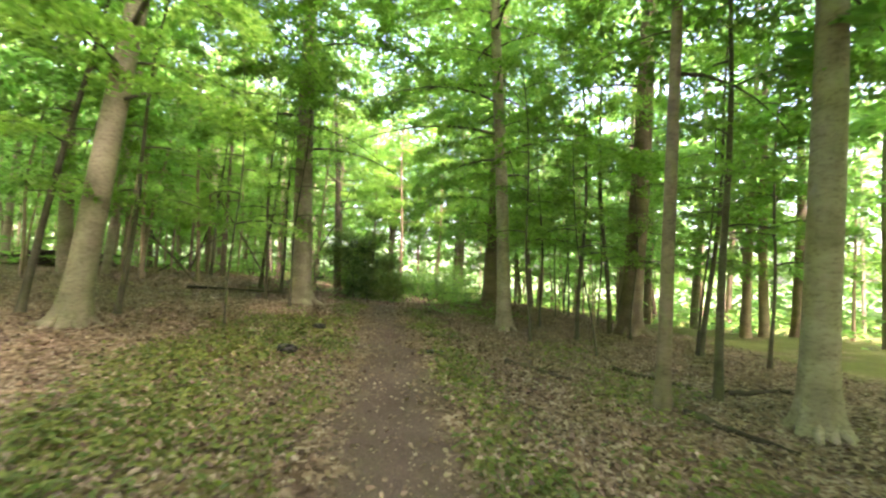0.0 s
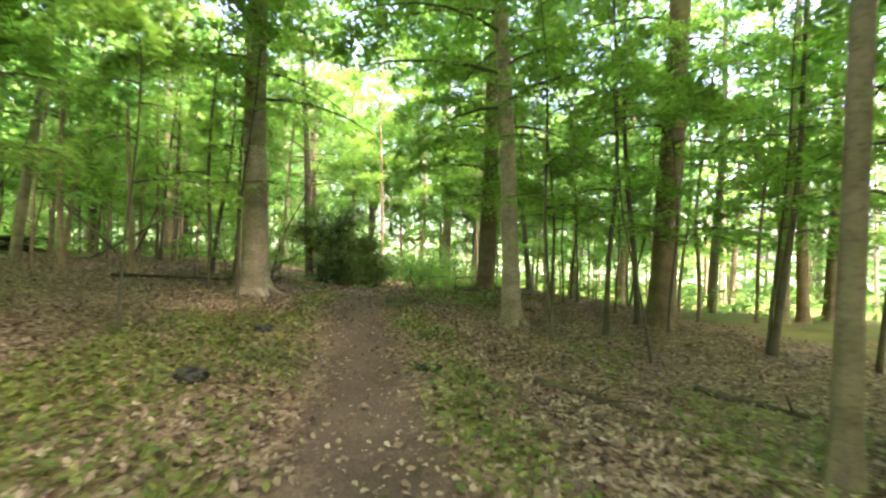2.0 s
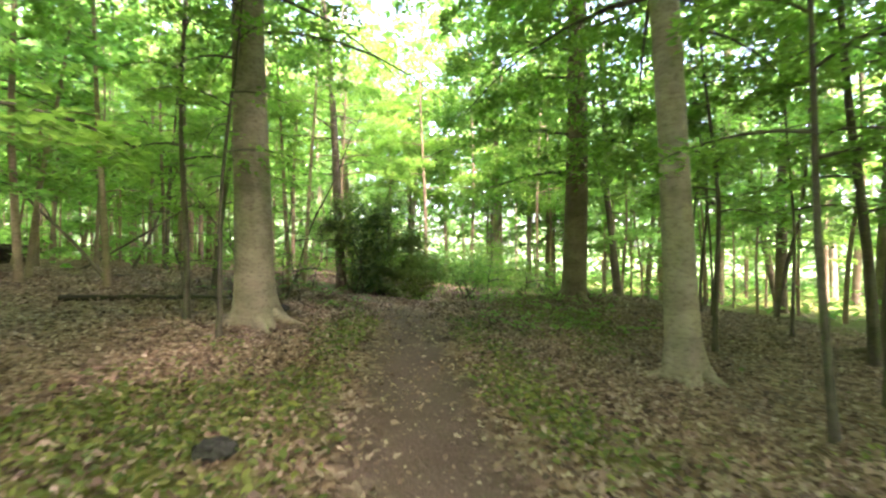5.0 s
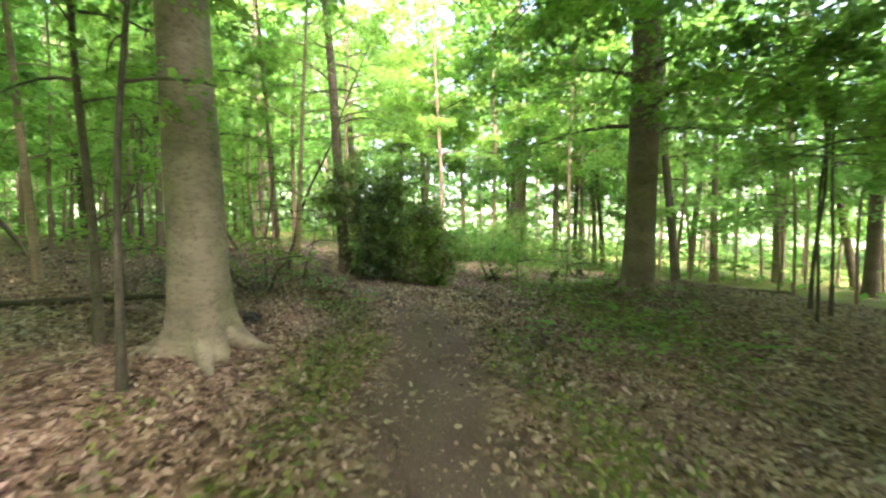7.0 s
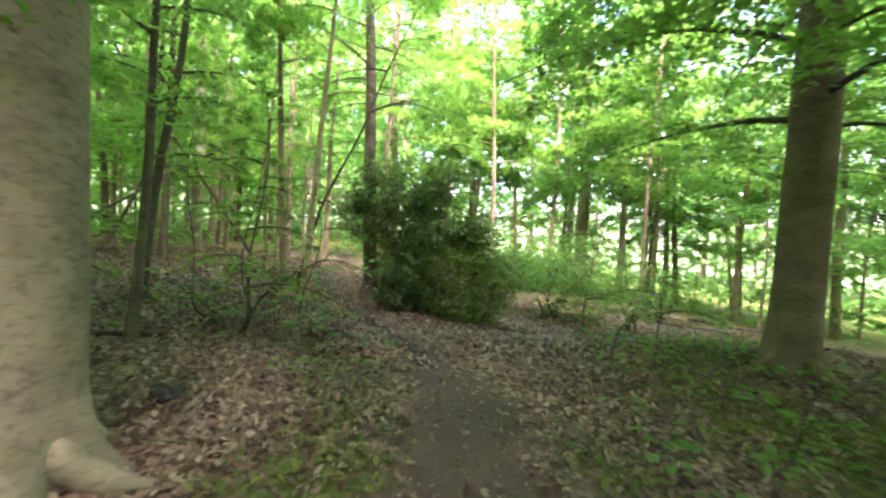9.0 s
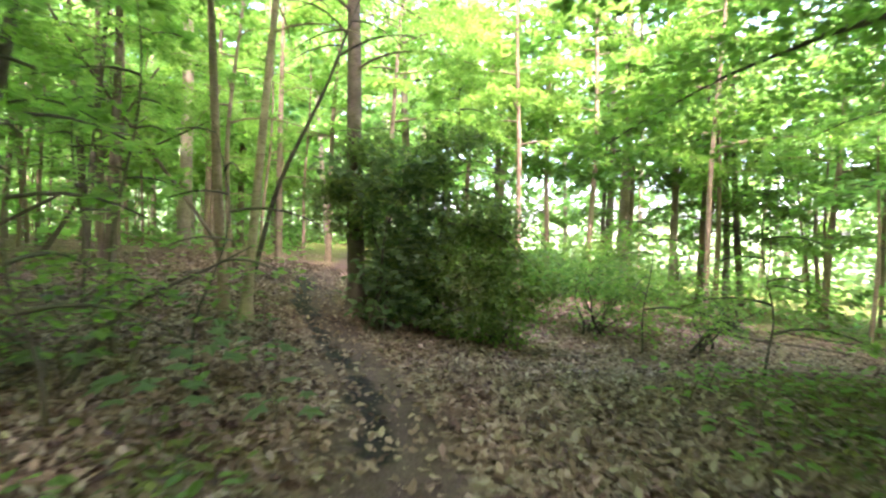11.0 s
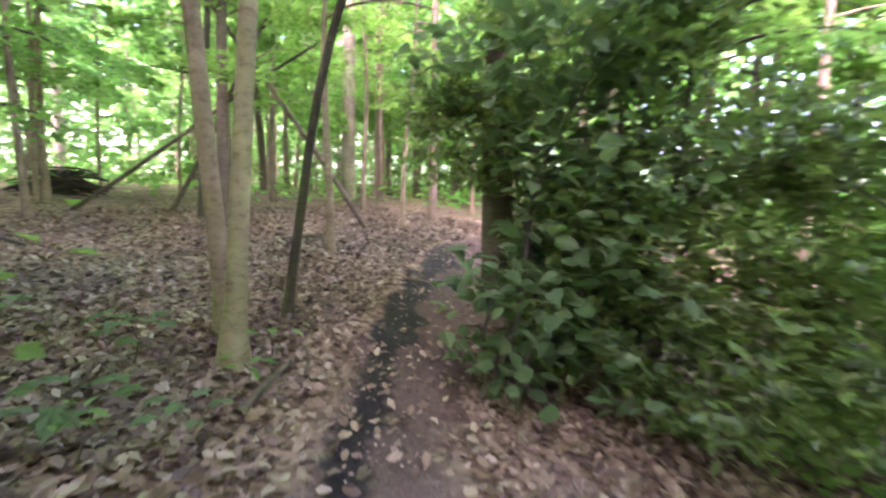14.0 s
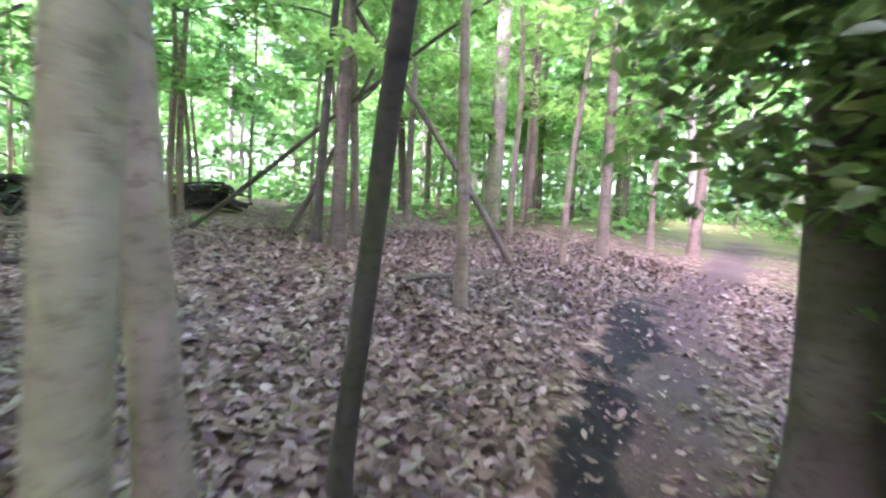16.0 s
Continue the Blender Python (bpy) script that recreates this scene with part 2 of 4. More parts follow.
def green_amount(x, y):
    """Where low herbs cover the litter."""
    x, y = np.clip(np.asarray(x, float), -90, 90), np.clip(np.asarray(y, float), -90, 90)
    d = off_track(x, y)
    left = np.exp(-((x + 2.6 + 0.12 * (y - 5)) / 1.5) ** 2) / (1 + np.exp((y - 10.5) * 1.2))
    edge = 0.75 * np.exp(-((d - 1.0) / 0.55) ** 2) / (1 + np.exp((y - 15.5) * 1.5))
    right = np.exp(-((x - 2.6 - 0.05 * (y - 4)) / 1.3) ** 2) * 0.62 / (1 + np.exp((y - 12) * 1.2))
    band = 0.8 * np.exp(-((x - 1.1) / 1.6) ** 2 - ((y - 15.0) / 2.2) ** 2)
    patch = 0.9 * np.exp(-((x - 1.0) / 1.5) ** 2 - ((y - 18.3) / 1.9) ** 2)
    far = 0.9 / (1 + np.exp(-(x - 6.3 + 0.05 * (y - 14)) * 0.9)) + 0.7 / (1 + np.exp(-(y - 27)))
    g = np.maximum.reduce([left, edge, right, band, patch, far, np.clip((np.hypot(x + 1.5, y - 12) - 17) / 8, 0, 0.9)])
    return np.clip(0.85 * g + 0.3 * ripple(x, y, 1.7, 0.4) + 0.16 * ripple(x, y, 5.1, 1.4) - 0.05, 0, 1)


def stretch(lo, a, b, hi, step, grow):
    """Grid lines: even from a to b, ever wider out to lo and hi."""
    v = list(np.arange(a, b + step / 2, step))
    s = step
    while v[-1] < hi:
        s *= grow
        v.append(v[-1] + s)
    s = step
    while v[0] > lo:
        s *= grow
        v.insert(0, v[0] - s)
    return np.array(v)


def mesh_from(name, verts, faces, mat, smooth=False):
    """A mesh from arrays of vertices and of faces with equally many corners."""
    me = bpy.data.meshes.new(name)
    verts, faces = np.asarray(verts, np.float32), np.asarray(faces, np.int32)
    n, k = faces.shape
    me.vertices.add(len(verts))
    me.vertices.foreach_set("co", verts.ravel())
    me.loops.add(n * k)
    me.loops.foreach_set("vertex_index", faces.ravel())
    me.polygons.add(n)
    me.polygons.foreach_set("loop_start", np.arange(0, n * k, k, dtype=np.int32))
    me.update(calc_edges=True)
    me.polygons.foreach_set("use_smooth", np.full(n, smooth))
    me.materials.append(mat)
    return me


gx, gy = stretch(-900, -7.5, 6.5, 900, 0.11, 1.16), stretch(-900, -0.5, 25, 900, 0.11, 1.16)
X, Y = np.meshgrid(gx, gy)
D = off_track(X, Y)
near = np.exp(-np.maximum(0, np.hypot(X + 1.5, Y - 12) - 12) / 10)
Z = height(X, Y) - 0.05 * np.exp(-(D / 0.45) ** 2) + near * (0.028 * ripple(X, Y, 2.3, 0.7) + 0.012 * ripple(X, Y, 9.0, 1.9))
row = len(gx)
i = (np.arange(len(gy) - 1)[:, None] * row + np.arange(row - 1)[None, :]).ravel()
me = mesh_from("ground", np.stack([X, Y, Z], -1).reshape(-1, 3), np.stack([i, i + 1, i + row + 1, i + row], -1), FLOOR, True)
half = np.where(Y < 15.5, 0.5, np.where(Y < 18, 0.36, 0.34))
fields = {
    "trodden": np.clip(1.12 - D / (half * 1.5) + 0.26 * ripple(X, Y, 3.1, 0.2) + 0.2 * ripple(X, Y, 8.3, 1.2), 0, 1),
    "green": green_amount(X, Y),
    "mud": np.clip(1.05 - off_track(X, Y, [(-2.55, 16.2), (-3.3, 17.4), (-4.3, 18.55), (-5.25, 19.65)]) / 0.2 + 0.4 * ripple(X, Y, 4.1, 1) + 0.3 * ripple(X, Y, 11, 1), 0, 0.8)
    + np.clip(1.2 - off_track(X, Y, [(-5.3, 19.7), (-6.0, 20.7), (-6.75, 21.95), (-7.45, 23.2)]) / 0.25 + 0.6 * ripple(X, Y, 3.7, 2) + 0.75 * ripple(X, Y, 10.3, 0.8), 0, 1),
}
for key, v in fields.items():
    a = me.attributes.new(key, "FLOAT", "POINT")
    a.data.foreach_set("value", v.astype(np.float32).ravel())
tagged(new("ground", me), "leaf-littered woodland floor with a trodden earth path", "forest floor", kind="structure")


def surface(x, y):
    """Ground height with its small swells, as the sheet has it."""
    x, y = np.asarray(x, float), np.asarray(y, float)
    near = np.exp(-np.maximum(0, np.hypot(x + 1.5, y - 12) - 12) / 10)
    return height(x, y) - 0.05 * np.exp(-(off_track(x, y) / 0.45) ** 2) + near * (0.028 * ripple(x, y, 2.3, 0.7) + 0.012 * ripple(x, y, 9.0, 1.9))


# ---- makers of wood and leaves ----
rng = np.random.default_rng(7)


def part(name, me, parent, label=""):
    ob = new(name, me)
    ob.parent = parent
    if label:
        ob["label"] = label
    return ob


def tube(points, radii, sides=10, lobes=None):
    """A tapered tube through the points; lobes(k, angle) swells the rings. Returns vertices and quads."""
    pts = np.asarray(points, float)
    n = len(pts)
    t = np.gradient(pts, axis=0)
    t /= np.linalg.norm(t, axis=1)[:, None] + 1e-9
    ref = np.array([1.0, 0.0, 0.0]) if abs(t[0][0]) < 0.8 else np.array([0.0, 1.0, 0.0])
    a = np.cross(t, ref)
    a /= np.linalg.norm(a, axis=1)[:, None] + 1e-9
    b = np.cross(t, a)
    ang = np.linspace(0, 2 * np.pi, sides, endpoint=False)
    rad = np.asarray(radii, float)[:, None] * np.ones(sides)[None, :]
    if lobes is not None:
        rad = rad * lobes(np.arange(n)[:, None], ang[None, :])
    v = pts[:, None, :] + rad[..., None] * (np.cos(ang)[None, :, None] * a[:, None, :] + np.sin(ang)[None, :, None] * b[:, None, :])
    k = np.arange(n - 1)[:, None] * sides
    j = np.arange(sides)[None, :]
    q = np.stack([k + j, k + (j + 1) % sides, k + sides + (j + 1) % sides, k + sides + j], -1).reshape(-1, 4)
    return v.reshape(-1, 3), q


def join(pieces):
    vs, fs, at = [], [], 0
    for v, f in pieces:
        vs.append(v)
        fs.append(f + at)
        at += len(v)
    return np.concatenate(vs), np.concatenate(fs)


DIAMOND = (np.array([[0, 0, 0], [0.45, 0.36, 0.06], [1, 0, -0.03], [0.45, -0.36, 0.06]]), np.array([[0, 2, 1], [0, 3, 2]]))
BLADE = (np.array([[0, 0, 0], [0.28, 0.27, 0.07], [0.68, 0.25, 0.05], [1, 0, -0.08], [0.68, -0.25, 0.05], [0.28, -0.27, 0.07]]),
         np.array([[0, 2, 1], [0, 3, 2], [0, 4, 3], [0, 5, 4]]))
LOBED = (np.array([[0, 0, 0], [0.02, 0.46, 0.03], [0.34, 0.26, 0.05], [0.62, 0.52, -0.03], [0.68, 0.2, 0.04], [1.05, 0, -0.1],
                   [0.68, -0.2, 0.04], [0.62, -0.52, -0.03], [0.34, -0.26, 0.05], [0.02, -0.46, 0.03]]),
         np.array([[0, 2, 1], [0, 4, 2], [2, 4, 3], [0, 5, 4], [0, 6, 5], [0, 8, 6], [8, 7, 6], [0, 9, 8]]))
OVATE = (np.array([[0, 0, 0], [0.12, 0.24, 0.05], [0.36, 0.36, 0.07], [0.66, 0.27, 0.03], [1, 0, -0.14], [0.66, -0.27, 0.03], [0.36, -0.36, 0.07], [0.12, -0.24, 0.05], [0.5, 0, -0.02]]),
         np.array([[0, 8, 1], [1, 8, 2], [2, 8, 3], [3, 8, 4], [4, 8, 5], [5, 8, 6], [6, 8, 7], [7, 8, 0]]))
CURLED = (np.array([[0, 0, 0.10], [0.3, 0.30, 0.22], [0.75, 0.24, 0.05], [1, 0, 0.16], [0.7, -0.27, 0.20], [0.25, -0.25, 0.02]]),
          np.array([[0, 2, 1], [0, 3, 2], [0, 4, 3], [0, 5, 4]]))


def leaves(pos, size, shape=DIAMOND, tilt=0.4, heading=None, gen=rng):
    """Many leaves at once: vertices and triangles."""
    n = len(pos)
    yaw = gen.uniform(0, 2 * np.pi, n) if heading is None else heading + gen.normal(0, 0.6, n)
    px, py = gen.normal(0, tilt, n), gen.normal(0, tilt, n)
    fwd = np.stack([np.cos(yaw), np.sin(yaw), px], -1)
    fwd /= np.linalg.norm(fwd, axis=1)[:, None]
    side = np.stack([-np.sin(yaw), np.cos(yaw), py], -1)
    side -= fwd * np.sum(side * fwd, 1)[:, None]
    side /= np.linalg.norm(side, axis=1)[:, None]
    up = np.cross(fwd, side)
    s = (np.asarray(size) * gen.uniform(0.7, 1.25, n))[:, None, None]
    sv, sf = shape
    v = pos[:, None, :] + s * (sv[None, :, 0:1] * fwd[:, None] + sv[None, :, 1:2] * side[:, None] + sv[None, :, 2:3] * up[:, None])
    f = sf[None] + (np.arange(n) * len(sv))[:, None, None]
    return v.reshape(-1, 3), f.reshape(-1, 3)


def sprays(trunk_at, h0, h1, count, reach, leaf, density, gen, droop=0.12, rise=0.25, top=0.5):
    """Flat leafy branches in tiers round a trunk: wood pieces, leaf places and leaf headings."""
    wood, pos, head = [], [], []
    for k in range(count):
        f = (k + gen.uniform(0, 1)) / count
        z = h0 + (h1 - h0) * f
        r = reach * gen.uniform(0.55, 1.15) * (1 - (1 - top) * f)
        a = k * 2.4 + gen.uniform(-0.5, 0.5)
        base = trunk_at(z)
        d = np.array([math.cos(a), math.sin(a), 0])
        lat = np.array([-d[1], d[0], 0])
        s = np.linspace(0, 1, 6)
        bend = gen.normal(0, 0.14) * r
        line = base[None] + d[None] * (s * r)[:, None] + lat[None] * (bend * s ** 2)[:, None]
        line[:, 2] += r * (rise * s - (rise + droop) * s ** 2)
        wood.append(tube(line, 0.006 + 0.011 * r * (1 - s) ** 1.2, 4))
        m = max(8, int(density * r * r))
        u = np.sqrt(gen.uniform(0.03, 1, m))
        w = gen.uniform(-1, 1, m)
        wide = 0.42 * r * (np.sin(np.pi * np.clip(u * 0.86 + 0.1, 0, 1)) ** 0.7)
        p = base[None] + d[None] * (u * r)[:, None] + lat[None] * (bend * u ** 2 + wide * w)[:, None]
        p[:, 2] += r * (rise * u - (rise + droop) * u ** 2) - 0.10 * r * np.abs(w) + gen.normal(0, 0.045 * r ** 0.5, m)
        # twigs part the spray into fingers with gaps between
        keep = np.sin(u * 16 / max(r, 0.6) + 9 * np.abs(w) + k) + gen.uniform(-1, 1.3, m) > -0.35
        pos.append(p[keep])
        head.append((a + 0.9 * np.sign(w) * gen.uniform(0.3, 1, m))[keep])
    return wood, np.concatenate(pos), np.concatenate(head)


def clear_of_walker(p, x, y):
    """Leaves that nobody would have to push aside: those over the path stay above head height."""
    wx, wy = p[:, 0] + x, p[:, 1] + y
    wz = p[:, 2] + float(height(x, y))
    d = off_track(wx, wy)
    low = (d < 1.5) & (wz - height(wx, wy) < 3.0 + (1.5 - d))
    lane = (d < 1.1) & (wz < 5.5)
    return ~(low | lane) & (wz > height(wx, wy) + 0.25)


def trunk_line(h, lean, wobble, gen, n=18):
    s = np.concatenate([[0, 0.012, 0.03, 0.06], np.linspace(0.1, 1, n - 4)])
    p1, p2 = gen.uniform(0, 6, 2)
    z = s * h
    x = lean[0] * z + wobble * (np.sin(s * 6 + p1) - math.sin(p1)) * np.minimum(1, s * 3)
    y = lean[1] * z + wobble * (np.sin(s * 5 + p2) - math.sin(p2)) * np.minimum(1, s * 3)
    return np.stack([x, y, z], -1)


def along(line):
    return lambda z: np.array([np.interp(z, line[:, 2], line[:, 0]), np.interp(z, line[:, 2], line[:, 1]), z])


def tree_root(name, x, y, label, category, group=""):
    e = new(name)
    e.location = (x, y, float(surface(x, y)))
    e.empty_display_size = 0.3
    return tagged(e, label, category, group)


def old_tree(x, y, r, lean, label, bark=BARK, h=21.0, roots=1.0, first=4.2, low_reach=3.2, seed=1, count=26, crown=5.5, flare=1.0, shade=9):
    """A tall forest beech: smooth flared trunk, root toes, limbs, tiers of leaves."""
    gen = np.random.default_rng(seed)
    t = tree_root("beech_tree", x, y, label, "tree")
    z = np.concatenate([[-0.25, -0.08, 0.0, 0.06, 0.14, 0.26, 0.45, 0.75], np.linspace(1.15, h, 26)])
    wob = 0.1 * r
    px, py = gen.uniform(0, 6, 2)
    line = np.stack([lean[0] * z + wob * (np.sin(z * 0.8 + px) - np.sin(px)), lean[1] * z + wob * (np.sin(z * 0.7 + py) - np.sin(py)), z], -1)
    zz = np.maximum(z, 0)
    rad = r * (1.06 - 0.75 * (zz / h) ** 1.1) * (1 + flare * (0.42 * np.exp(-zz / 0.2) + 0.16 * np.exp(-zz / 0.7)))
    toes, ph = gen.integers(5, 8), gen.uniform(0, 6)
    ph2 = gen.uniform(0, 6)

    def lobes(k, ang):
        zk = zz[k]
        e = np.exp(-zk / 0.22)
        return 1 + roots * 0.36 * e * np.sin(toes * ang + ph) ** 3 + 0.05 * np.exp(-zk / 2) * np.sin(3 * ang + ph2) + 0.022 * np.sin(2 * ang + zk * 1.3 + ph) + 0.012 * np.sin(5 * ang + zk * 4)
    me = mesh_from("trunk", *tube(line, rad, 22, lobes), bark, True)
    part("trunk", me, t)
    if roots > 0.5:
        for k in range(int(toes)):
            a = (k * 2 * math.pi + math.pi / 2 - ph) / toes + gen.uniform(-0.15, 0.15)
            ln = r * gen.uniform(1.5, 2.7)
            s = np.linspace(0, 1, 7)
            rx, ry = np.cos(a + 0.4 * s * gen.uniform(-1, 1)) * (r * 0.85 + s * ln), np.sin(a + 0.4 * s * gen.uniform(-1, 1)) * (r * 0.85 + s * ln)
            rz = surface(x + rx, y + ry) - float(surface(x, y)) + r * 0.62 * (1 - s) ** 2 + 0.01 - 0.06 * s
            part("root", mesh_from("root", *tube(np.stack([rx, ry, rz], -1), r * (0.36 * (1 - s) ** 0.8 + 0.07), 8), bark, True), t)
    at = along(line)
    wood, pos, head = sprays(at, first, min(h - 1, 12.5), count, low_reach, 0.08, 190, gen, 0.2, 0.22, 1.0)
    for piece in wood:
        part("limb", mesh_from("limb", *piece, BARK_DARK, True), t)
    top = sprays(at, 8.5, h, 24, crown, 0.3, shade, gen, 0.25, 0.3, 0.55)
    tagged(part("crown", mesh_from("crown", *leaves(top[1], 0.34, DIAMOND, 0.4, top[2], gen), CANOPY), t), kind="stuff")
    ok = clear_of_walker(pos, x, y)
    v, f = leaves(pos[ok], 0.105, DIAMOND, 0.35, head[ok], gen)
    tagged(part("foliage", mesh_from("foliage", v, f, BEECH), t), kind="stuff")
    return t


def sapling(x, y, r, lean, label="slender young beech with tiers of leafy twigs", bark=BARK_DARK, h=None, dist=8.0, low=1.9, reach=None, seed=0, wobble=0.09, fullness=1.0, flare=0.45, sweep=0.0, name="young_tree", group="young trees of the understorey"):
    """An understorey tree: thin trunk, fine branches, flat tiers of leaves."""
    gen = np.random.default_rng(seed)
    h = h or min(13.0, 3.5 + 85 * r)
    reach = reach or min(2.4, 0.9 + 14 * r)
    t = tree_root(name, x, y, label, "tree", group)
    line = trunk_line(h, lean, wobble, gen)
    if sweep:
        up = np.maximum(line[:, 2], 0)
        line[:, :2] *= (up / (up + sweep))[:, None]
        line[:, 0] += 0.035 * np.sin(up * 2.6)
    line[0, 2] -= 0.12
    s = line[:, 2] / h
    rad = r * (1.05 - 0.85 * s) * (1 + flare * np.exp(-np.maximum(line[:, 2], 0) / 0.16))
    part("trunk", mesh_from("trunk", *tube(line, rad, 9 if r < 0.06 else 14), bark, True), t)
    leaf, dens = (0.085, 210) if dist < 13 else (0.14, 85) if dist < 22 else (0.22, 38)
    wood, pos, head = sprays(along(line), low, h, int(6 + h * 1.25), reach, leaf, dens * fullness, gen, 0.12, 0.3, 0.45)
    for piece in wood:
        part("branch", mesh_from("branch", *piece, bark, True), t)
    ok = clear_of_walker(pos, x, y)
    v, f = leaves(pos[ok], leaf, DIAMOND, 0.33, head[ok], gen)
    tagged(part("foliage", mesh_from("foliage", v, f, BEECH), t), kind="stuff")
    return t

# ---- old beeches beside the path ----
old_tree(-5.76, 7.09, 0.192, (0.080, 0.068), "tall leaning grey beech beside the path", BARK_PALE, first=3.7, low_reach=3.6, seed=11, count=36, crown=7.0, shade=7)
old_tree(-4.05, 12.95, 0.262, (-0.03, 0.03), "thick smooth grey beech with spreading mossy roots by the path", BARK_PALE, first=4.3, low_reach=3.6, seed=12, count=34, crown=7.0, shade=8)
old_tree(1.68, 17.3, 0.262, (0.022, 0.02), "tall dark-barked beech with low drooping branches", BARK_MID, flare=0.55, first=2.7, low_reach=4.3, count=36, seed=13, crown=6.5, shade=4)
old_tree(1.63, 11.42, 0.16, (-0.06, 0.0), "straight pale beech with flared roots beside the path", BARK_PALE, first=3.9, low_reach=3.6, seed=14, count=36, crown=6.5, shade=4)
old_tree(5.34, 12.95, 0.274, (0.032, -0.021), "stout dark-barked beech in deep shade", BARK_MID, flare=0.8, first=4.0, low_reach=3.4, seed=15, crown=6.0, shade=6)
old_tree(2.83, 5.42, 0.074, (0.015, -0.011), "slim pale-barked beech close to the path", BARK, first=4.0, low_reach=2.2, roots=0.2, h=14, count=20, seed=16, crown=5.5, shade=14)
old_tree(4.29, 5.02, 0.165, (0.018, -0.014), "thick grey beech with a wide root flare", BARK_PALE, first=4.6, low_reach=3.0, seed=17, crown=5.0, shade=6)

# ---- younger trees of the understorey ----
# Young beeches 18 m off or more: haze put in as lighter bark.
sapling(3.80, 6.0, 0.055, (0.007, -0.004), bark=BARK_DARK, low=1.9, dist=7, seed=40)
sapling(5.55, 9.70, 0.057, (0.073, -0.039), bark=BARK_DARK, low=1.9, dist=11, seed=41)
sapling(-7.26, 7.75, 0.065, (0.100, 0.096), bark=BARK_DARK, low=1.9, fullness=1.5, dist=11, seed=42)
sapling(-3.83, 8.16, 0.021, (0.010, 0.008), bark=BARK_DARK, low=1.9, dist=6, seed=43)
sapling(-5.87, 8.21, 0.052, (0.079, 0.075), bark=BARK_DARK, low=1.9, fullness=1.5, dist=9, seed=44)
sapling(2.01, 9.83, 0.033, (-0.059, 0.018), bark=BARK_DARK, low=1.9, dist=7, seed=45)
sapling(3.26, 10.81, 0.050, (-0.003, 0.001), bark=BARK_DARK, low=1.9, dist=8, seed=46)
sapling(5.53, 9.80, 0.030, (0.047, -0.039), bark=BARK_DARK, low=1.9, dist=9, seed=47)
sapling(3.04, 8.58, 0.019, (-0.109, 0.060), bark=BARK_DARK, low=1.9, dist=6, seed=48)
sapling(4.67, 12.67, 0.066, (-0.041, 0.014), bark=BARK_DARK, low=1.9, dist=14, seed=49)
sapling(14.89, 16.96, 0.061, (0.012, -0.010), bark=BARK, low=1.9, dist=22, seed=50)
sapling(17.88, 29.61, 0.171, (0.012, -0.008), "straight grey-barked tree in the wood", BARK_MID, h=16, low=2.6, reach=3.2, fullness=1.5, dist=30, seed=51, wobble=0.08)
sapling(15.50, 28.25, 0.111, (-0.005, 0.003), bark=BARK, low=1.9, dist=30, seed=52)
sapling(13.27, 17.49, 0.195, (0.017, -0.016), "straight grey-barked tree in the wood", BARK_MID, h=16, low=2.6, reach=3.2, fullness=1.5, dist=20, seed=53, wobble=0.08)
sapling(6.28, 8.69, 0.035, (0.040, -0.036), bark=BARK_DARK, low=1.9, dist=9, seed=54)
sapling(-6.77, 16.48, 0.065, (0.048, 0.024), bark=BARK_DARK, low=1.9, dist=15, seed=55)
sapling(-13.53, 23.44, 0.081, (-0.005, -0.003), bark=BARK, low=1.9, dist=24, seed=56)
sapling(-10.36, 15.23, 0.080, (-0.014, -0.010), bark=BARK, low=1.9, dist=19, seed=57)
sapling(-8.45, 15.33, 0.068, (-0.032, -0.018), bark=BARK, low=1.9, dist=18, seed=58)
sapling(-10.90, 15.96, 0.063, (0.073, 0.057), bark=BARK, low=1.9, dist=18, seed=59)
sapling(-14.89, 28.18, 0.129, (0.020, 0.011), bark=BARK, low=1.9, dist=30, seed=60)
sapling(-13.82, 19.03, 0.063, (0.019, 0.018), bark=BARK, low=1.9, dist=19, seed=61)
sapling(-18.27, 26.68, 0.103, (0.007, 0.005), bark=BARK, low=1.9, dist=28, seed=62)
sapling(9.78, 22.50, 0.184, (0.028, -0.016), "straight grey-barked tree in the wood", BARK_MID, h=15, low=2.6, reach=3.2, fullness=1.5, dist=20, seed=63, wobble=0.08)
sapling(6.69, 17.86, 0.050, (0.109, -0.061), bark=BARK_DARK, low=1.9, dist=14, seed=64)
sapling(2.81, 13.10, 0.038, (-0.012, 0.005), bark=BARK_DARK, low=1.9, dist=8, seed=65)
sapling(4.76, 11.48, 0.031, (0.008, -0.006), bark=BARK_DARK, low=1.9, dist=8, seed=66)
sapling(-4.99, 12.70, 0.045, (0.018, 0.017), bark=BARK_DARK, low=2.2, dist=6, seed=67)
sapling(-3.95, 11.76, 0.034, (0.031, 0.028), bark=BARK_DARK, low=2.2, dist=4, seed=68)
sapling(-9.55, 27.95, 0.108, (0.034, 0.014), bark=BARK, low=2.2, dist=22, seed=70)
sapling(3.95, 21.2, 0.115, (-0.06, 0.03), "kinked dark tree behind the big beech", BARK_DARK, h=12, low=3.2, reach=2.6, dist=12, seed=99, wobble=0.14)
sapling(7.51, 26.60, 0.137, (-0.031, 0.015), bark=BARK, low=2.2, dist=20, seed=72)
sapling(11.23, 29.13, 0.116, (-0.022, 0.013), bark=BARK, low=2.2, dist=24, seed=73)
sapling(4.37, 16.76, 0.033, (-0.019, 0.013), bark=BARK_DARK, low=2.2, dist=10, seed=74)
sapling(4.46, 16.44, 0.031, (0.006, -0.004), bark=BARK_DARK, low=2.2, dist=10, seed=75)
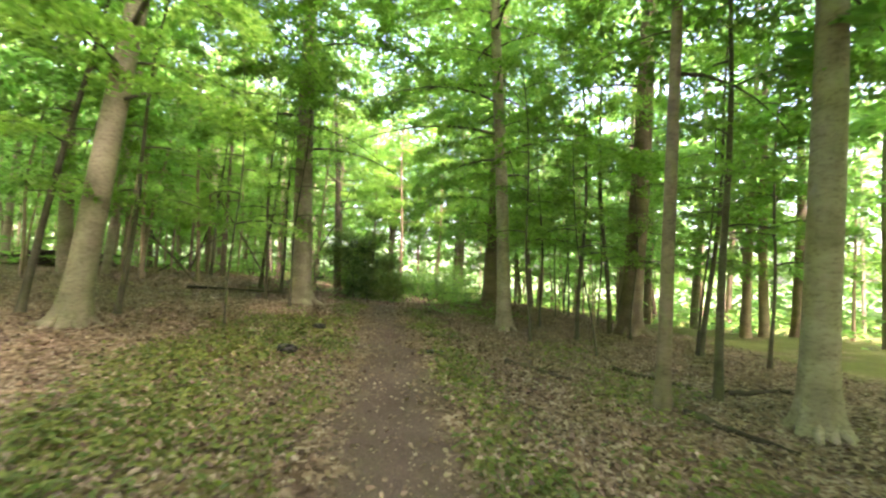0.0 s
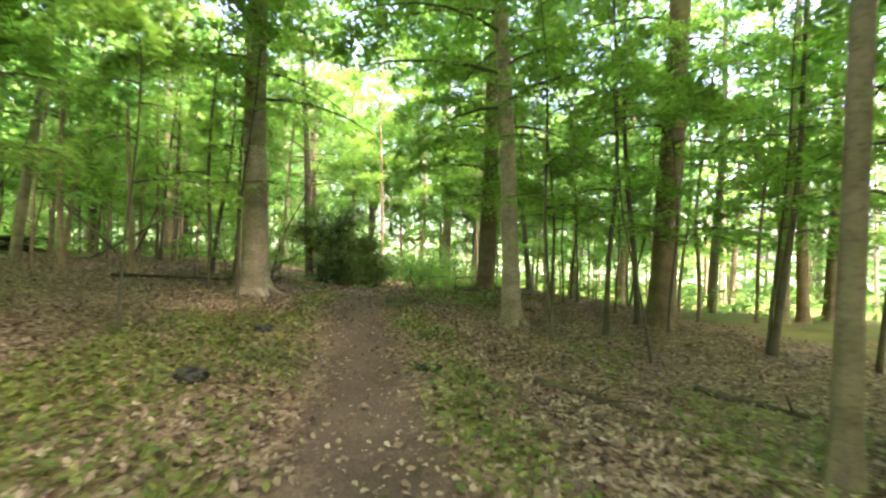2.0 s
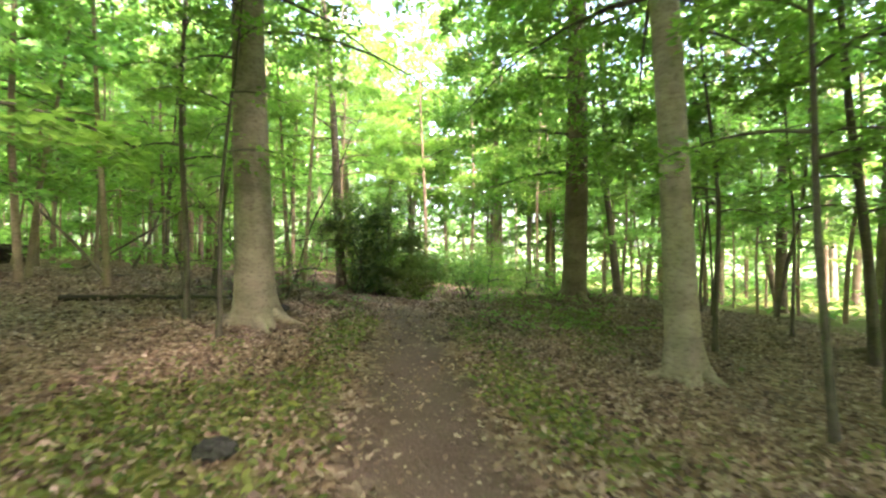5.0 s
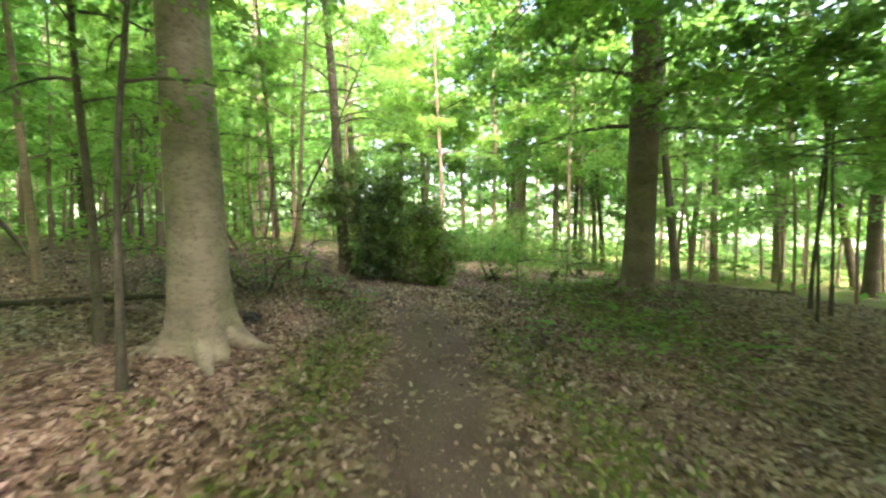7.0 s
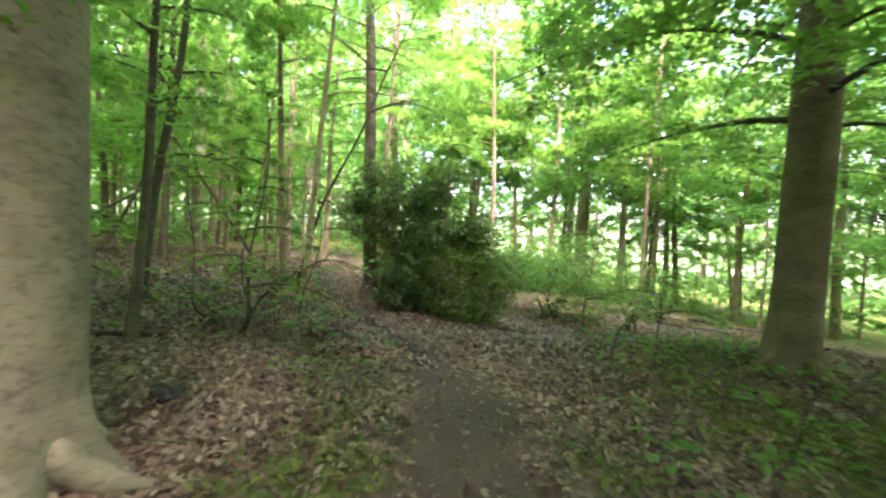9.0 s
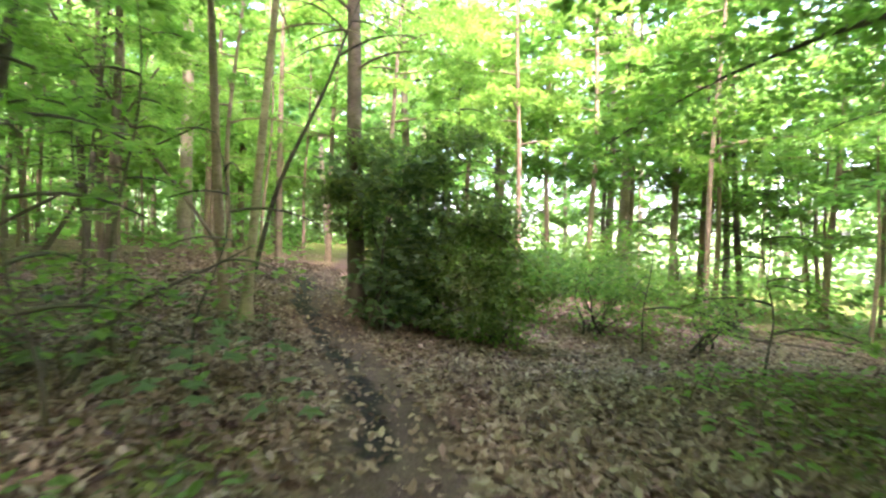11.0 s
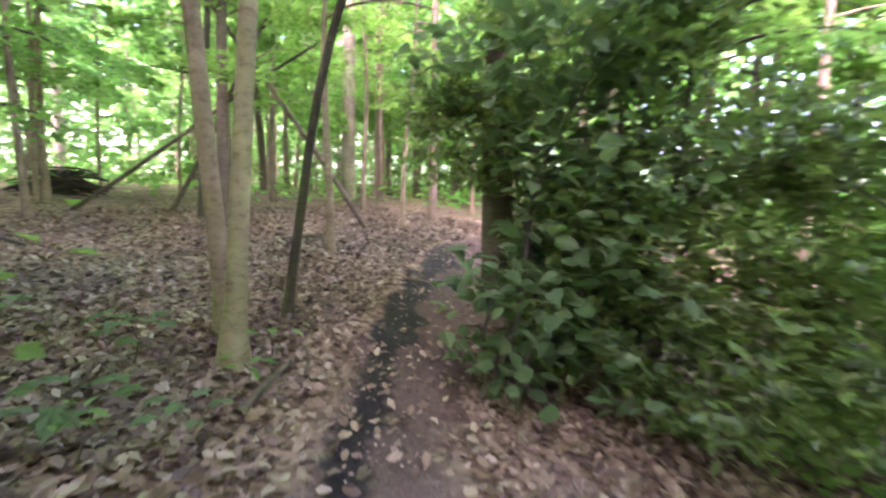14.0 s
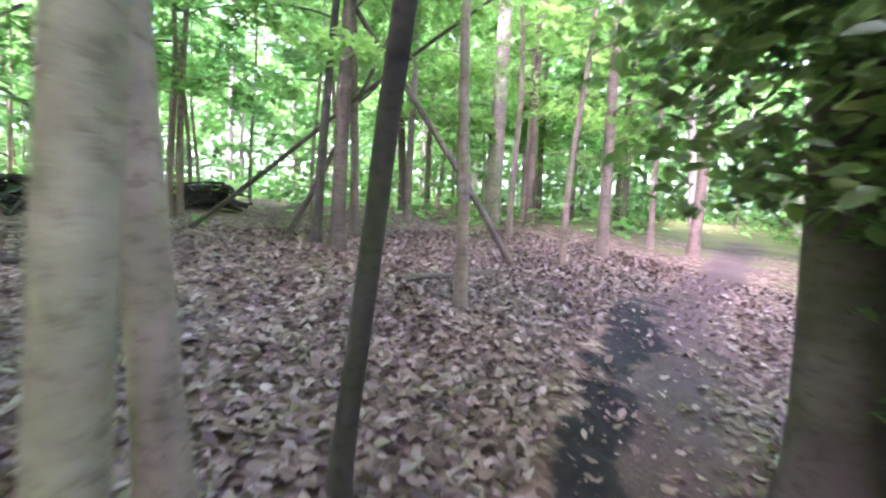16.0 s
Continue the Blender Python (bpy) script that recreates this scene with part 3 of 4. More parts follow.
sapling(11.44, 25.18, 0.128, (-0.139, 0.105), "straight grey-barked tree in the wood", BARK_MID, h=15, low=2.6, reach=3.2, fullness=1.5, dist=21, seed=76, wobble=0.08)
sapling(4.17, 34.98, 0.095, (0.008, -0.002), bark=BARK, low=2.2, dist=27, seed=77)
sapling(-10.87, 20.59, 0.067, (0.044, 0.036), bark=BARK_DARK, low=2.2, dist=16, seed=78)
sapling(-17.35, 23.10, 0.080, (0.013, 0.014), bark=BARK, low=2.2, dist=22, seed=79)
sapling(-21.34, 28.98, 0.093, (0.066, 0.063), bark=BARK, low=2.2, dist=30, seed=80)
sapling(3.87, 15.87, 0.025, (0.016, -0.009), bark=BARK_DARK, low=2.2, dist=10, seed=81)
sapling(4.97, 14.72, 0.031, (0.003, -0.003), bark=BARK_DARK, low=2.2, dist=9, seed=82)
sapling(-5.46, 15.03, 0.054, (0.047, 0.051), bark=BARK_DARK, low=2.2, dist=5, seed=83)
sapling(-15.48, 30.81, 0.131, (-0.011, -0.008), "straight grey-barked tree in the wood", BARK_MID, h=15, low=2.6, reach=3.2, fullness=1.5, dist=24, seed=84, wobble=0.08)
sapling(4.64, 36.50, 0.082, (-0.033, 0.008), bark=BARK, low=2.2, dist=26, seed=85)
sapling(8.07, 34.33, 0.085, (-0.076, 0.031), bark=BARK, low=2.2, dist=25, seed=86)
sapling(5.34, 34.33, 0.128, (-0.062, 0.018), "straight grey-barked tree in the wood", BARK_MID, h=16, low=2.6, reach=3.2, fullness=1.5, dist=24, seed=87, wobble=0.08)
# Darker bark here: shade by the holly is put into the trunk colour.
sapling(-5.05, 20.97, 0.155, (-0.076, 0.039), "straight grey-barked tree beside the holly", BARK_MID, h=15, low=4.2, reach=3.3, fullness=1.2, dist=7, seed=98, wobble=0.05, flare=0.6)
sapling(-5.40, 18.49, 0.060, (0.038, 0.069), "smooth olive-grey young beech beside the path", BARK_OLIVE, h=10, low=3.6, dist=2, seed=95, wobble=0.02, flare=1.0)
sapling(-5.87, 18.68, 0.064, (-0.048, -0.04), "grey young beech leaning from beside its twin", BARK, h=9, low=4.0, dist=2, seed=96, wobble=0.02, flare=0.8)
sapling(-10.39, 20.73, 0.097, (0.013, 0.020), "straight grey-barked tree in the wood", BARK_MID, h=12, low=3.2, reach=3.2, fullness=1.5, dist=10, seed=91, wobble=0.08)
sapling(-9.47, 25.01, 0.095, (-0.005, -0.004), "thin grey-brown young tree with high leafy twigs", bark=BARK, low=2.2, dist=13, seed=92)
sapling(3.75, 34.05, 0.123, (-0.007, 0.002), "straight grey-barked tree in the wood", BARK_MID, h=16, low=2.6, reach=3.2, fullness=1.5, dist=20, seed=93, wobble=0.08)
sapling(7.88, 34.73, 0.069, (-0.053, 0.026), "thin grey-brown young tree with high leafy twigs", bark=BARK, low=2.2, dist=22, seed=94)
sapling(3.36, 35.60, 0.063, (-0.060, 0.015), "thin grey-brown young tree with high leafy twigs", bark=BARK, low=2.2, dist=21, seed=95)
sapling(0.35, 38.85, 0.122, (-0.011, 0.001), "straight grey-barked tree in the wood", BARK_MID, h=16, low=2.6, reach=3.2, fullness=1.5, dist=24, seed=96, wobble=0.08)
sapling(-4.80, 36.72, 0.208, (-0.037, -0.005), "straight grey-barked tree in the wood", BARK_MID, h=16, low=2.6, reach=3.2, fullness=1.5, dist=22, seed=97, wobble=0.08)
sapling(-5.94, 19.2, 0.038, (0.45, 0.04), "dark crooked sapling leaning over the path", BARK_DARK, h=5.5, low=3.4, dist=2, seed=97, wobble=0.06, sweep=0.9)
sapling(-7.72, 20.93, 0.052, (0.012, 0.018), "thin grey-brown young tree with high leafy twigs", bark=BARK, low=2.8, dist=5, seed=99)
sapling(-11.36, 18.40, 0.052, (0.000, 0.011), "thin grey-brown young tree with high leafy twigs", bark=BARK, low=2.8, dist=8, seed=100)
sapling(-14.35, 18.77, 0.037, (0.012, 0.178), "thin grey-brown young tree with high leafy twigs", bark=BARK, low=2.8, dist=11, seed=101)
sapling(-11.48, 21.40, 0.070, (-0.001, -0.003), "straight grey-barked tree in the wood", BARK_MID, h=11, low=3.2, reach=3.2, fullness=1.5, dist=9, seed=102, wobble=0.08)
sapling(-16.69, 24.93, 0.120, (-0.014, -0.026), "straight grey-barked tree in the wood", BARK_MID, h=14, low=2.6, reach=3.2, fullness=1.5, dist=15, seed=103, wobble=0.08)
sapling(-9.02, 23.59, 0.047, (0.005, 0.005), "thin grey-brown young tree with high leafy twigs", bark=BARK, low=2.8, dist=8, seed=104)
sapling(-16.44, 30.26, 0.098, (-0.021, -0.022), "thin grey-brown young tree with high leafy twigs", bark=BARK, low=2.8, dist=18, seed=105)
sapling(-11.67, 24.83, 0.063, (-0.004, -0.004), "thin grey-brown young tree with high leafy twigs", bark=BARK, low=2.8, dist=10, seed=106)
sapling(-13.90, 27.43, 0.116, (0.012, 0.013), "straight grey-barked tree in the wood", BARK_MID, h=14, low=2.6, reach=3.2, fullness=1.5, dist=13, seed=107, wobble=0.08)
sapling(-14.72, 32.30, 0.111, (0.001, 0.001), "thin grey-brown young tree with high leafy twigs", bark=BARK, low=2.8, dist=17, seed=108)
sapling(-10.37, 27.72, 0.061, (-0.003, -0.002), "thin grey-brown young tree with high leafy twigs", bark=BARK, low=2.8, dist=11, seed=109)
sapling(-14.43, 22.07, 0.046, (0.010, 0.027), "thin grey-brown young tree with high leafy twigs", bark=BARK, low=2.8, dist=12, seed=110)
sapling(-29.04, 18.48, 0.127, (0.001, 0.045), "thin grey-brown young tree with high leafy twigs", bark=BARK, low=2.8, dist=26, seed=111)
sapling(-4.35, 15.5, 0.012, (0.03, 0.0), "knee-high beech sapling with flat leafy twigs", bark=BARK_DARK, h=2.0, low=0.6, reach=0.95, dist=3, seed=301, fullness=0.6)
sapling(-4.5, 16.7, 0.012, (0.0, 0.05), "small beech sapling with flat leafy twigs", bark=BARK_DARK, h=2.1, low=0.7, reach=0.9, dist=3, seed=302, fullness=0.4)
sapling(-6.3, 14.6, 0.015, (0.0, 0.05), "small beech sapling with flat leafy twigs", bark=BARK_DARK, h=2.6, low=0.5, reach=1.2, dist=5, seed=303)
sapling(-3.9, 17.0 + 4.6, 0.015, (0.1, 0.0), "small beech sapling growing through the holly", bark=BARK_DARK, h=4.2, low=2.6, reach=1.3, dist=5, seed=304)
sapling(0.8, 19.8, 0.013, (0.0, 0.05), "small beech sapling beside the path", bark=BARK_DARK, h=2.2, low=0.5, reach=1.2, dist=5, seed=306)
sapling(-0.2, 22.0, 0.015, (0.0, 0.05), "small beech sapling behind the path", bark=BARK_DARK, h=2.6, low=0.6, reach=1.4, dist=5, seed=307)
sapling(-5.15, 16.55, 0.020, (0.0, 0.02), "bushy young beech with leaves down to the ground", bark=BARK_DARK, h=3.2, low=0.4, reach=0.85, dist=5, seed=308, fullness=1.2)
sapling(-6.9, 17.6, 0.020, (0.02, 0.02), "bushy young beech with leaves down to the ground", bark=BARK_DARK, h=3.0, low=1.2, reach=1.1, dist=5, seed=309)

sapling(10.0, 15.3, 0.140, (0.02, 0.0), "straight grey-barked tree in the wood", BARK, h=15, low=3.4, reach=3.0, dist=16, seed=120, wobble=0.08)
sapling(10.75, 15.5, 0.150, (-0.02, 0.01), "straight grey-barked tree in the wood", BARK, h=15, low=3.4, reach=3.0, dist=16, seed=121, wobble=0.08)
for k, (x, y, r) in enumerate([(-2.2, 32.0, 0.1), (0.9, 32.6, 0.1), (3.4, 30.8, 0.09), (-5.2, 30.4, 0.1), (-0.8, 29.5, 0.1), (2.3, 27.8, 0.08), (-2.9, 27.2, 0.085), (5.7, 29.0, 0.09), (-6.6, 26.2, 0.09)]):
    sapling(x, y, r, (0.01 * (k % 3 - 1), 0.008), "slim grey-barked tree with wide leafy boughs", BARK, h=14, low=4.3, reach=3.4, dist=14 if y < 30 else 23, seed=130 + k, fullness=1.5)

# ---- the wood that goes on all round ----


def far_template(kind, seed):
    """A tree for the depth of the wood, built at the origin."""
    gen = np.random.default_rng(seed)
    if kind == "tall":
        t = tagged(new("forest_tree"), "tall grey-trunked forest tree with a broad leafy crown", "tree", "trees in the depth of the wood")
        h, r, low, n, reach, leaf, dens = 19.0, 0.15, 4.8, 28, 3.8, 0.34, 22
    elif kind == "pole":
        t = tagged(new("pole_tree"), "slender bare-stemmed young tree with a thin high crown", "tree", "slender trees of the understorey")
        h, r, low, n, reach, leaf, dens = gen.uniform(8, 11), gen.uniform(0.035, 0.055), 2.3, 18, 2.0, 0.17, 62
    else:
        t = tagged(new("forest_sapling"), "thin young forest tree with tiers of bright leaves", "tree", "young trees in the depth of the wood")
        h, r, low, n, reach, leaf, dens = gen.uniform(7, 10), 0.055, 0.7, 17, 2.3, 0.24, 42
    line = trunk_line(h, (gen.normal(0, 0.02), gen.normal(0, 0.02)), 0.12, gen)
    line[0, 2] -= 0.3
    s = line[:, 2] / h
    # Tall far trees take paler bark: distance haze put into the colour.
    part("trunk", mesh_from("trunk", *tube(line, r * (1.1 - 0.85 * s), 9), BARK_PALE if kind == "tall" else BARK, True), t)
    wood, pos, head = sprays(along(line), low, h, n, reach, leaf, dens, gen, 0.15, 0.25, 0.6)
    tagged(part("twig_work", mesh_from("twig_work", *join(wood[::2]), BARK_DARK, True), t), kind="stuff")
    tagged(part("foliage", mesh_from("foliage", *leaves(pos, leaf, DIAMOND, 0.4, head, gen), CANOPY), t), kind="stuff")
    return t


templates = {"tall": [far_template("tall", s) for s in (1, 2, 3)], "thin": [far_template("thin", s) for s in (4, 5, 6, 7)], "pole": [far_template("pole", s) for s in (31, 32, 33, 34, 35)]}
scatter = np.random.default_rng(21)
stand = []
used = {"tall": 0, "thin": 0, "pole": 0}


def plant(kind, x, y, scale):
    m = Matrix.LocRotScale((x, y, float(height(x, y))), Euler((0, 0, scatter.uniform(0, 6.28))), (scale, scale, scale * scatter.uniform(0.9, 1.15)))
    pool = templates[kind]
    k = used[kind]
    used[kind] += 1
    if k < len(pool):
        pool[k].matrix_basis = m
    else:
        copy_thing(pool[k % len(pool)], m)


def edge_of_wood(x, y):
    """Open country begins to the east and north."""
    return x > 14.0 + 2.5 * math.sin(y * 0.21) or (y > 34 + 2 * math.sin(x * 0.4) and x > -9)


def grow(kind, tries, box, apart, lane, clear):
    for _ in range(tries):
        x, y = scatter.uniform(box[0], box[1]), scatter.uniform(box[2], box[3])
        if float(off_track(x, y)) < lane or any(math.hypot(x - a, y - b) < apart for a, b in stand):
            continue
        if clear(x, y) or edge_of_wood(x, y):
            continue
        stand.append((x, y))
        plant(kind, x, y, scatter.uniform(0.8, 1.2))


def seen_ground(x, y):
    """The part of the wood whose trees are all placed one by one."""
    return (-9 < x < 7.5 and -0.5 < y < 22.5) or (7 < x < 11.5 and 2 < y < 19) or (-13 < x < -3 and 16 < y < 27) or (-4.5 < x < 3 and 20 < y < 30)


grow("tall", 400, (-42, 42, -11, 58), 5.4, 4.5, lambda x, y: seen_ground(x, y) or (0 < x < 9 and 19 < y < 31))
for x, y, k in ((2.6, 33.5, 0.9), (-4.5, 33, 1.0), (10.5, 19.5, 0.9), (-7.2, 29.5, 1.0), (8.5, 31.0, 1.0), (0.6, 39.0, 1.1), (-10.6, 9.6, 0.9), (-11.6, 15.2, 0.95), (-10.2, 4.2, 0.9)):
    stand.append((x, y))
    plant("tall", x, y, k)
# Trees added outside the view to block the sun and shade the wood.
for x, y, k in ((4.8, -2.6, 1.1), (8.2, 1.8, 1.05), (3.6, -7.5, 1.15), (-3.9, -3.6, 1.05), (9.6, -4.6, 1.15), (7.4, -10.0, 1.2), (12.2, -0.2, 1.1), (6.9, 4.4, 0.85), (9.8, 6.8, 1.0), (11.9, 10.0, 1.0)):
    stand.append((x, y))
    plant("tall", x, y, k)
grow("thin", 440, (-34, 34, -6, 46), 3.1, 3.0, lambda x, y: seen_ground(x, y) or (-6 < x < 6 and 22 < y < 31))
grow("pole", 260, (-27, -8, 12, 40), 1.7, 3.0, lambda x, y: x > -9.5 and y < 22 or (-13.5 < x and 16 < y < 26))
grow("pole", 150, (4.5, 15, 14, 33), 1.6, 3.0, lambda x, y: x < 6.5 and y < 19)

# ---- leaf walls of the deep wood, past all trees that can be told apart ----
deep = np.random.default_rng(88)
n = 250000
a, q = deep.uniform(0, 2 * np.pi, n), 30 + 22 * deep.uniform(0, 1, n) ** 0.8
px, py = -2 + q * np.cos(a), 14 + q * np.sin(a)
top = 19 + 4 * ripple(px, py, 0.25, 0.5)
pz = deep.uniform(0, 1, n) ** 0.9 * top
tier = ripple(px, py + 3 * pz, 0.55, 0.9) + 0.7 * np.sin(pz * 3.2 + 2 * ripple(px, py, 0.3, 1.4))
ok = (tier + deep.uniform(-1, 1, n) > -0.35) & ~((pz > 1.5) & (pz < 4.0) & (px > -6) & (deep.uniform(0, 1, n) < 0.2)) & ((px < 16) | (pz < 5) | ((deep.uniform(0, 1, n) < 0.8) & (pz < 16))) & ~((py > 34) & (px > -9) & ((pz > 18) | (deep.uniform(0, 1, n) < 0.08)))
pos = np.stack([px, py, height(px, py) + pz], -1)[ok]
tagged(new("deep_woods_foliage", mesh_from("deep_woods_foliage", *leaves(pos, 0.75, DIAMOND, 0.45, None, deep), HAZED_LEAF)), "bright green leaves of the distant wood, paled for haze", "foliage", kind="stuff")
# Backdrop ring beyond the leaves, its painted haze glowing faintly.
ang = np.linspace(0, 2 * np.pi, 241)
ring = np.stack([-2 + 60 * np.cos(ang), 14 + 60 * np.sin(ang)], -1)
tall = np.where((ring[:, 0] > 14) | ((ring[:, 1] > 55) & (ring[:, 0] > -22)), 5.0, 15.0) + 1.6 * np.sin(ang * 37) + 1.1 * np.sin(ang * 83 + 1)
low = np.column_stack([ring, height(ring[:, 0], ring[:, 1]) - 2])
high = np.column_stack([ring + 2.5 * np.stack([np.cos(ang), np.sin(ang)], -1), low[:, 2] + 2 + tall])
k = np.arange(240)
tagged(new("backdrop", mesh_from("backdrop", np.concatenate([low, high]), np.stack([k, k + 1, k + 242, k + 241], -1), HAZE_GLOW, True)), "faintly glowing backdrop painted pale green as the hazy farthest wood", "backdrop", kind="structure")
n = 30000
a, q = deep.uniform(0, 2 * np.pi, n), 12.5 + 26 * deep.uniform(0, 1, n) ** 0.8
px, py = -2 + q * np.cos(a), 13 + q * np.sin(a)
ok = (ripple(px, py, 0.6, 2.2) + deep.uniform(-1, 0.8, n) > -0.1) & (off_track(px, py) > 2.2) & ~((px > -13) & (px < 8) & (py > -4) & (py < 27))
px, py = px[ok], py[ok]
pos = np.stack([px, py, height(px, py) + 0.06 + 0.9 * deep.uniform(0, 1, len(px)) ** 2], -1)
tagged(new("undergrowth", mesh_from("undergrowth", *leaves(pos, 0.32, DIAMOND, 0.45, None, deep), CANOPY)), "low light-green undergrowth among the trees", "undergrowth", kind="stuff")
stems = []
for k in range(170):
    a, q = deep.uniform(0, 6.28), deep.uniform(28, 56)
    x, y, r = -2 + q * math.cos(a), 14 + q * math.sin(a), deep.uniform(0.06, 0.2)
    zs = np.array([-0.3, 4.0, 9.0, 15.0])
    lean = deep.normal(0, 0.03, 2)
    stems.append(tube(np.stack([x + lean[0] * zs, y + lean[1] * zs, float(height(x, y)) + zs], -1), r * np.array([1.1, 1, 0.8, 0.4]), 6))
# Pale bark on these trunks stands in for haze.
tagged(new("deep_woods_trunks", mesh_from("deep_woods_trunks", *join(stems), BARK_PALE, True)), "many distant trunks of the wood, bark paled for haze", "tree trunks", kind="stuff")

# ---- dense holly and shrubs where the path bends ----


def lump_leaves(lumps, n, gen, shell=0.55):
    """Places in a lumpy crown, thickest near the outside."""
    w = np.array([a * b * c for _, (a, b, c) in lumps]) ** 0.75
    out = []
    for (c, rr), k in zip(lumps, (n * w / w.sum()).astype(int)):
        d = gen.normal(0, 1, (k, 3))
        d /= np.linalg.norm(d, axis=1)[:, None]
        s = gen.uniform(shell ** 3, 1, k) ** (1 / 3)
        s = s * (1 + 0.26 * ripple(d[:, 0] * 3, d[:, 1] * 3 + d[:, 2] * 4, 2.2, rr[0]) + 0.18 * ripple(d[:, 2] * 3, d[:, 1] * 5, 3.1, rr[1]))
        p = np.array(c)[None] + d * s[:, None] * np.array(rr)[None]
        gap = ripple(p[:, 0], p[:, 1] + 1.7 * p[:, 2], 5.2, 1.1) + 0.6 * ripple(p[:, 2], p[:, 0] - p[:, 1], 9, 0.3)
        out.append(p[1.4 * gap + gen.uniform(-0.7, 0.9, k) > -0.2])
    return np.concatenate(out)


def bush(name, label, x, y, lumps, n, size, mat, shape, stems, seed, tilt=0.6, shell=0.55, lane=0.42):
    gen = np.random.default_rng(seed)
    t = tree_root(name, x, y, label, "bush")
    z0 = float(surface(x, y))
    inner = [q for q in lumps if q[0][0] > -0.5]
    for k in range(stems):
        c, rr = inner[k % len(inner)]
        end = np.array(c) + gen.normal(0, 0.35, 3) * np.array(rr)
        s = np.linspace(0, 1, 8)
        a = gen.normal(0, 0.16, 2)
        line = np.stack([a[0] * (1 - s) + end[0] * s ** 1.3, a[1] * (1 - s) + end[1] * s ** 1.3, -0.08 + (end[2] + 0.08) * s], -1)
        line[:, :2] += 0.06 * np.sin(s * 7 + k)[:, None]
        part("stem", mesh_from("stem", *tube(line, 0.032 * (1 - 0.8 * s), 7), BARK_DARK, True), t)
    pos = lump_leaves(lumps, n, gen, shell)
    wx, wy = pos[:, 0] + x, pos[:, 1] + y
    ok = (pos[:, 2] + z0 > surface(wx, wy) + 0.03) & ((off_track(wx, wy) > lane + 0.25 * gen.uniform(0, 1, len(pos))) | (pos[:, 2] > 1.5))
    pos = pos[ok]
    tagged(part("foliage", mesh_from("foliage", *leaves(pos, size, shape, tilt, None, gen), mat), t), kind="stuff")
    return t


holly = bush("holly_bush", "large dense dark-green holly bush at the bend of the path", -3.8, 20.8,
             [((0.2, 0.15, 1.05), (1.15, 0.95, 1.05)), ((0.8, -0.45, 0.45), (0.75, 0.55, 0.5)), ((-1.3, -0.1, 1.9), (0.75, 0.6, 0.6)), ((-0.35, 0.2, 2.3), (0.95, 0.75, 0.65)),
              ((0.75, 0.1, 1.75), (0.55, 0.5, 0.5)), ((-0.6, -0.1, 0.75), (0.36, 0.33, 0.75)), ((-0.38, -0.42, 0.6), (0.36, 0.32, 0.6)), ((-1.0, 0.45, 0.9), (0.34, 0.4, 0.8)), ((-0.1, -0.45, 1.2), (0.5, 0.5, 0.6)),
              ((-1.6, -0.3, 2.25), (0.45, 0.45, 0.3)), ((-1.0, 0.1, 2.95), (0.6, 0.5, 0.4)), ((0.2, -0.5, 2.45), (0.5, 0.45, 0.35)), ((-0.15, -0.75, 0.7), (0.45, 0.35, 0.5)), ((1.5, 0.05, 0.75), (0.8, 0.6, 0.6)), ((1.15, 0.2, 1.75), (0.6, 0.5, 0.42)), ((0.5, -0.2, 2.95), (0.6, 0.5, 0.35))],
             31000, 0.09, HOLLY, BLADE, 14, 71, 0.6, 0.2)
for k, (ax, ay, az, bx, by, bz) in enumerate([(0.6, 0.1, 2.3, 2.2, 0.7, 1.05), (0.4, -0.3, 1.7, 1.9, 0.0, 1.0), (0.2, 0.0, 2.4, 1.2, 0.3, 2.6)]):
    s = np.linspace(0, 1, 8)
    arc = np.stack([ax + (bx - ax) * s, ay + (by - ay) * s, az + (bz - az) * s + 0.25 * np.sin(s * 3.14)], -1)
    part("bare_branch", mesh_from("bare_branch", *tube(arc, 0.016 * (1 - 0.6 * s), 6), BARK_DARK, True), holly)
# Lighter leaves here also put skylight on the holly's right into the colour.
bush("shrub", "loose green leafy shrub growing out of the holly", -2.5, 21.0, [((0.15, 0.1, 0.7), (0.9, 0.7, 0.6)), ((-0.3, 0.2, 1.5), (0.6, 0.5, 0.45)), ((0.5, 0.3, 1.25), (0.6, 0.5, 0.35)), ((0.0, -0.4, 0.35), (0.8, 0.4, 0.35))], 3400, 0.09, SHRUB, DIAMOND, 8, 81, 0.5, 0.15)
bush("shrub", "dense broad-leaved green shrub hanging over the bend of the path", -4.2, 19.75,
     [((0.12, 0.3, 1.1), (0.3, 0.3, 0.35)), ((0.1, 0.15, 0.6), (0.4, 0.32, 0.45)), ((0.5, 0.15, 0.85), (0.5, 0.4, 0.5)), ((0.4, -0.05, 0.35), (0.6, 0.4, 0.3)),
      ((0.5, 0.35, 1.5), (0.6, 0.5, 0.55)), ((0.0, 0.5, 1.75), (0.6, 0.5, 0.45)), ((-0.6, 0.75, 2.1), (0.5, 0.4, 0.22)), ((0.2, 0.3, 2.35), (0.75, 0.6, 0.4)), ((-0.85, 0.4, 2.45), (0.45, 0.4, 0.18)), ((-0.2, -0.1, 0.5), (0.34, 0.26, 0.36)), ((0.0, -0.25, 0.85), (0.3, 0.22, 0.3))],
     1800, 0.135, MAPLE, OVATE, 9, 73, 0.5, 0.15, 0.06)
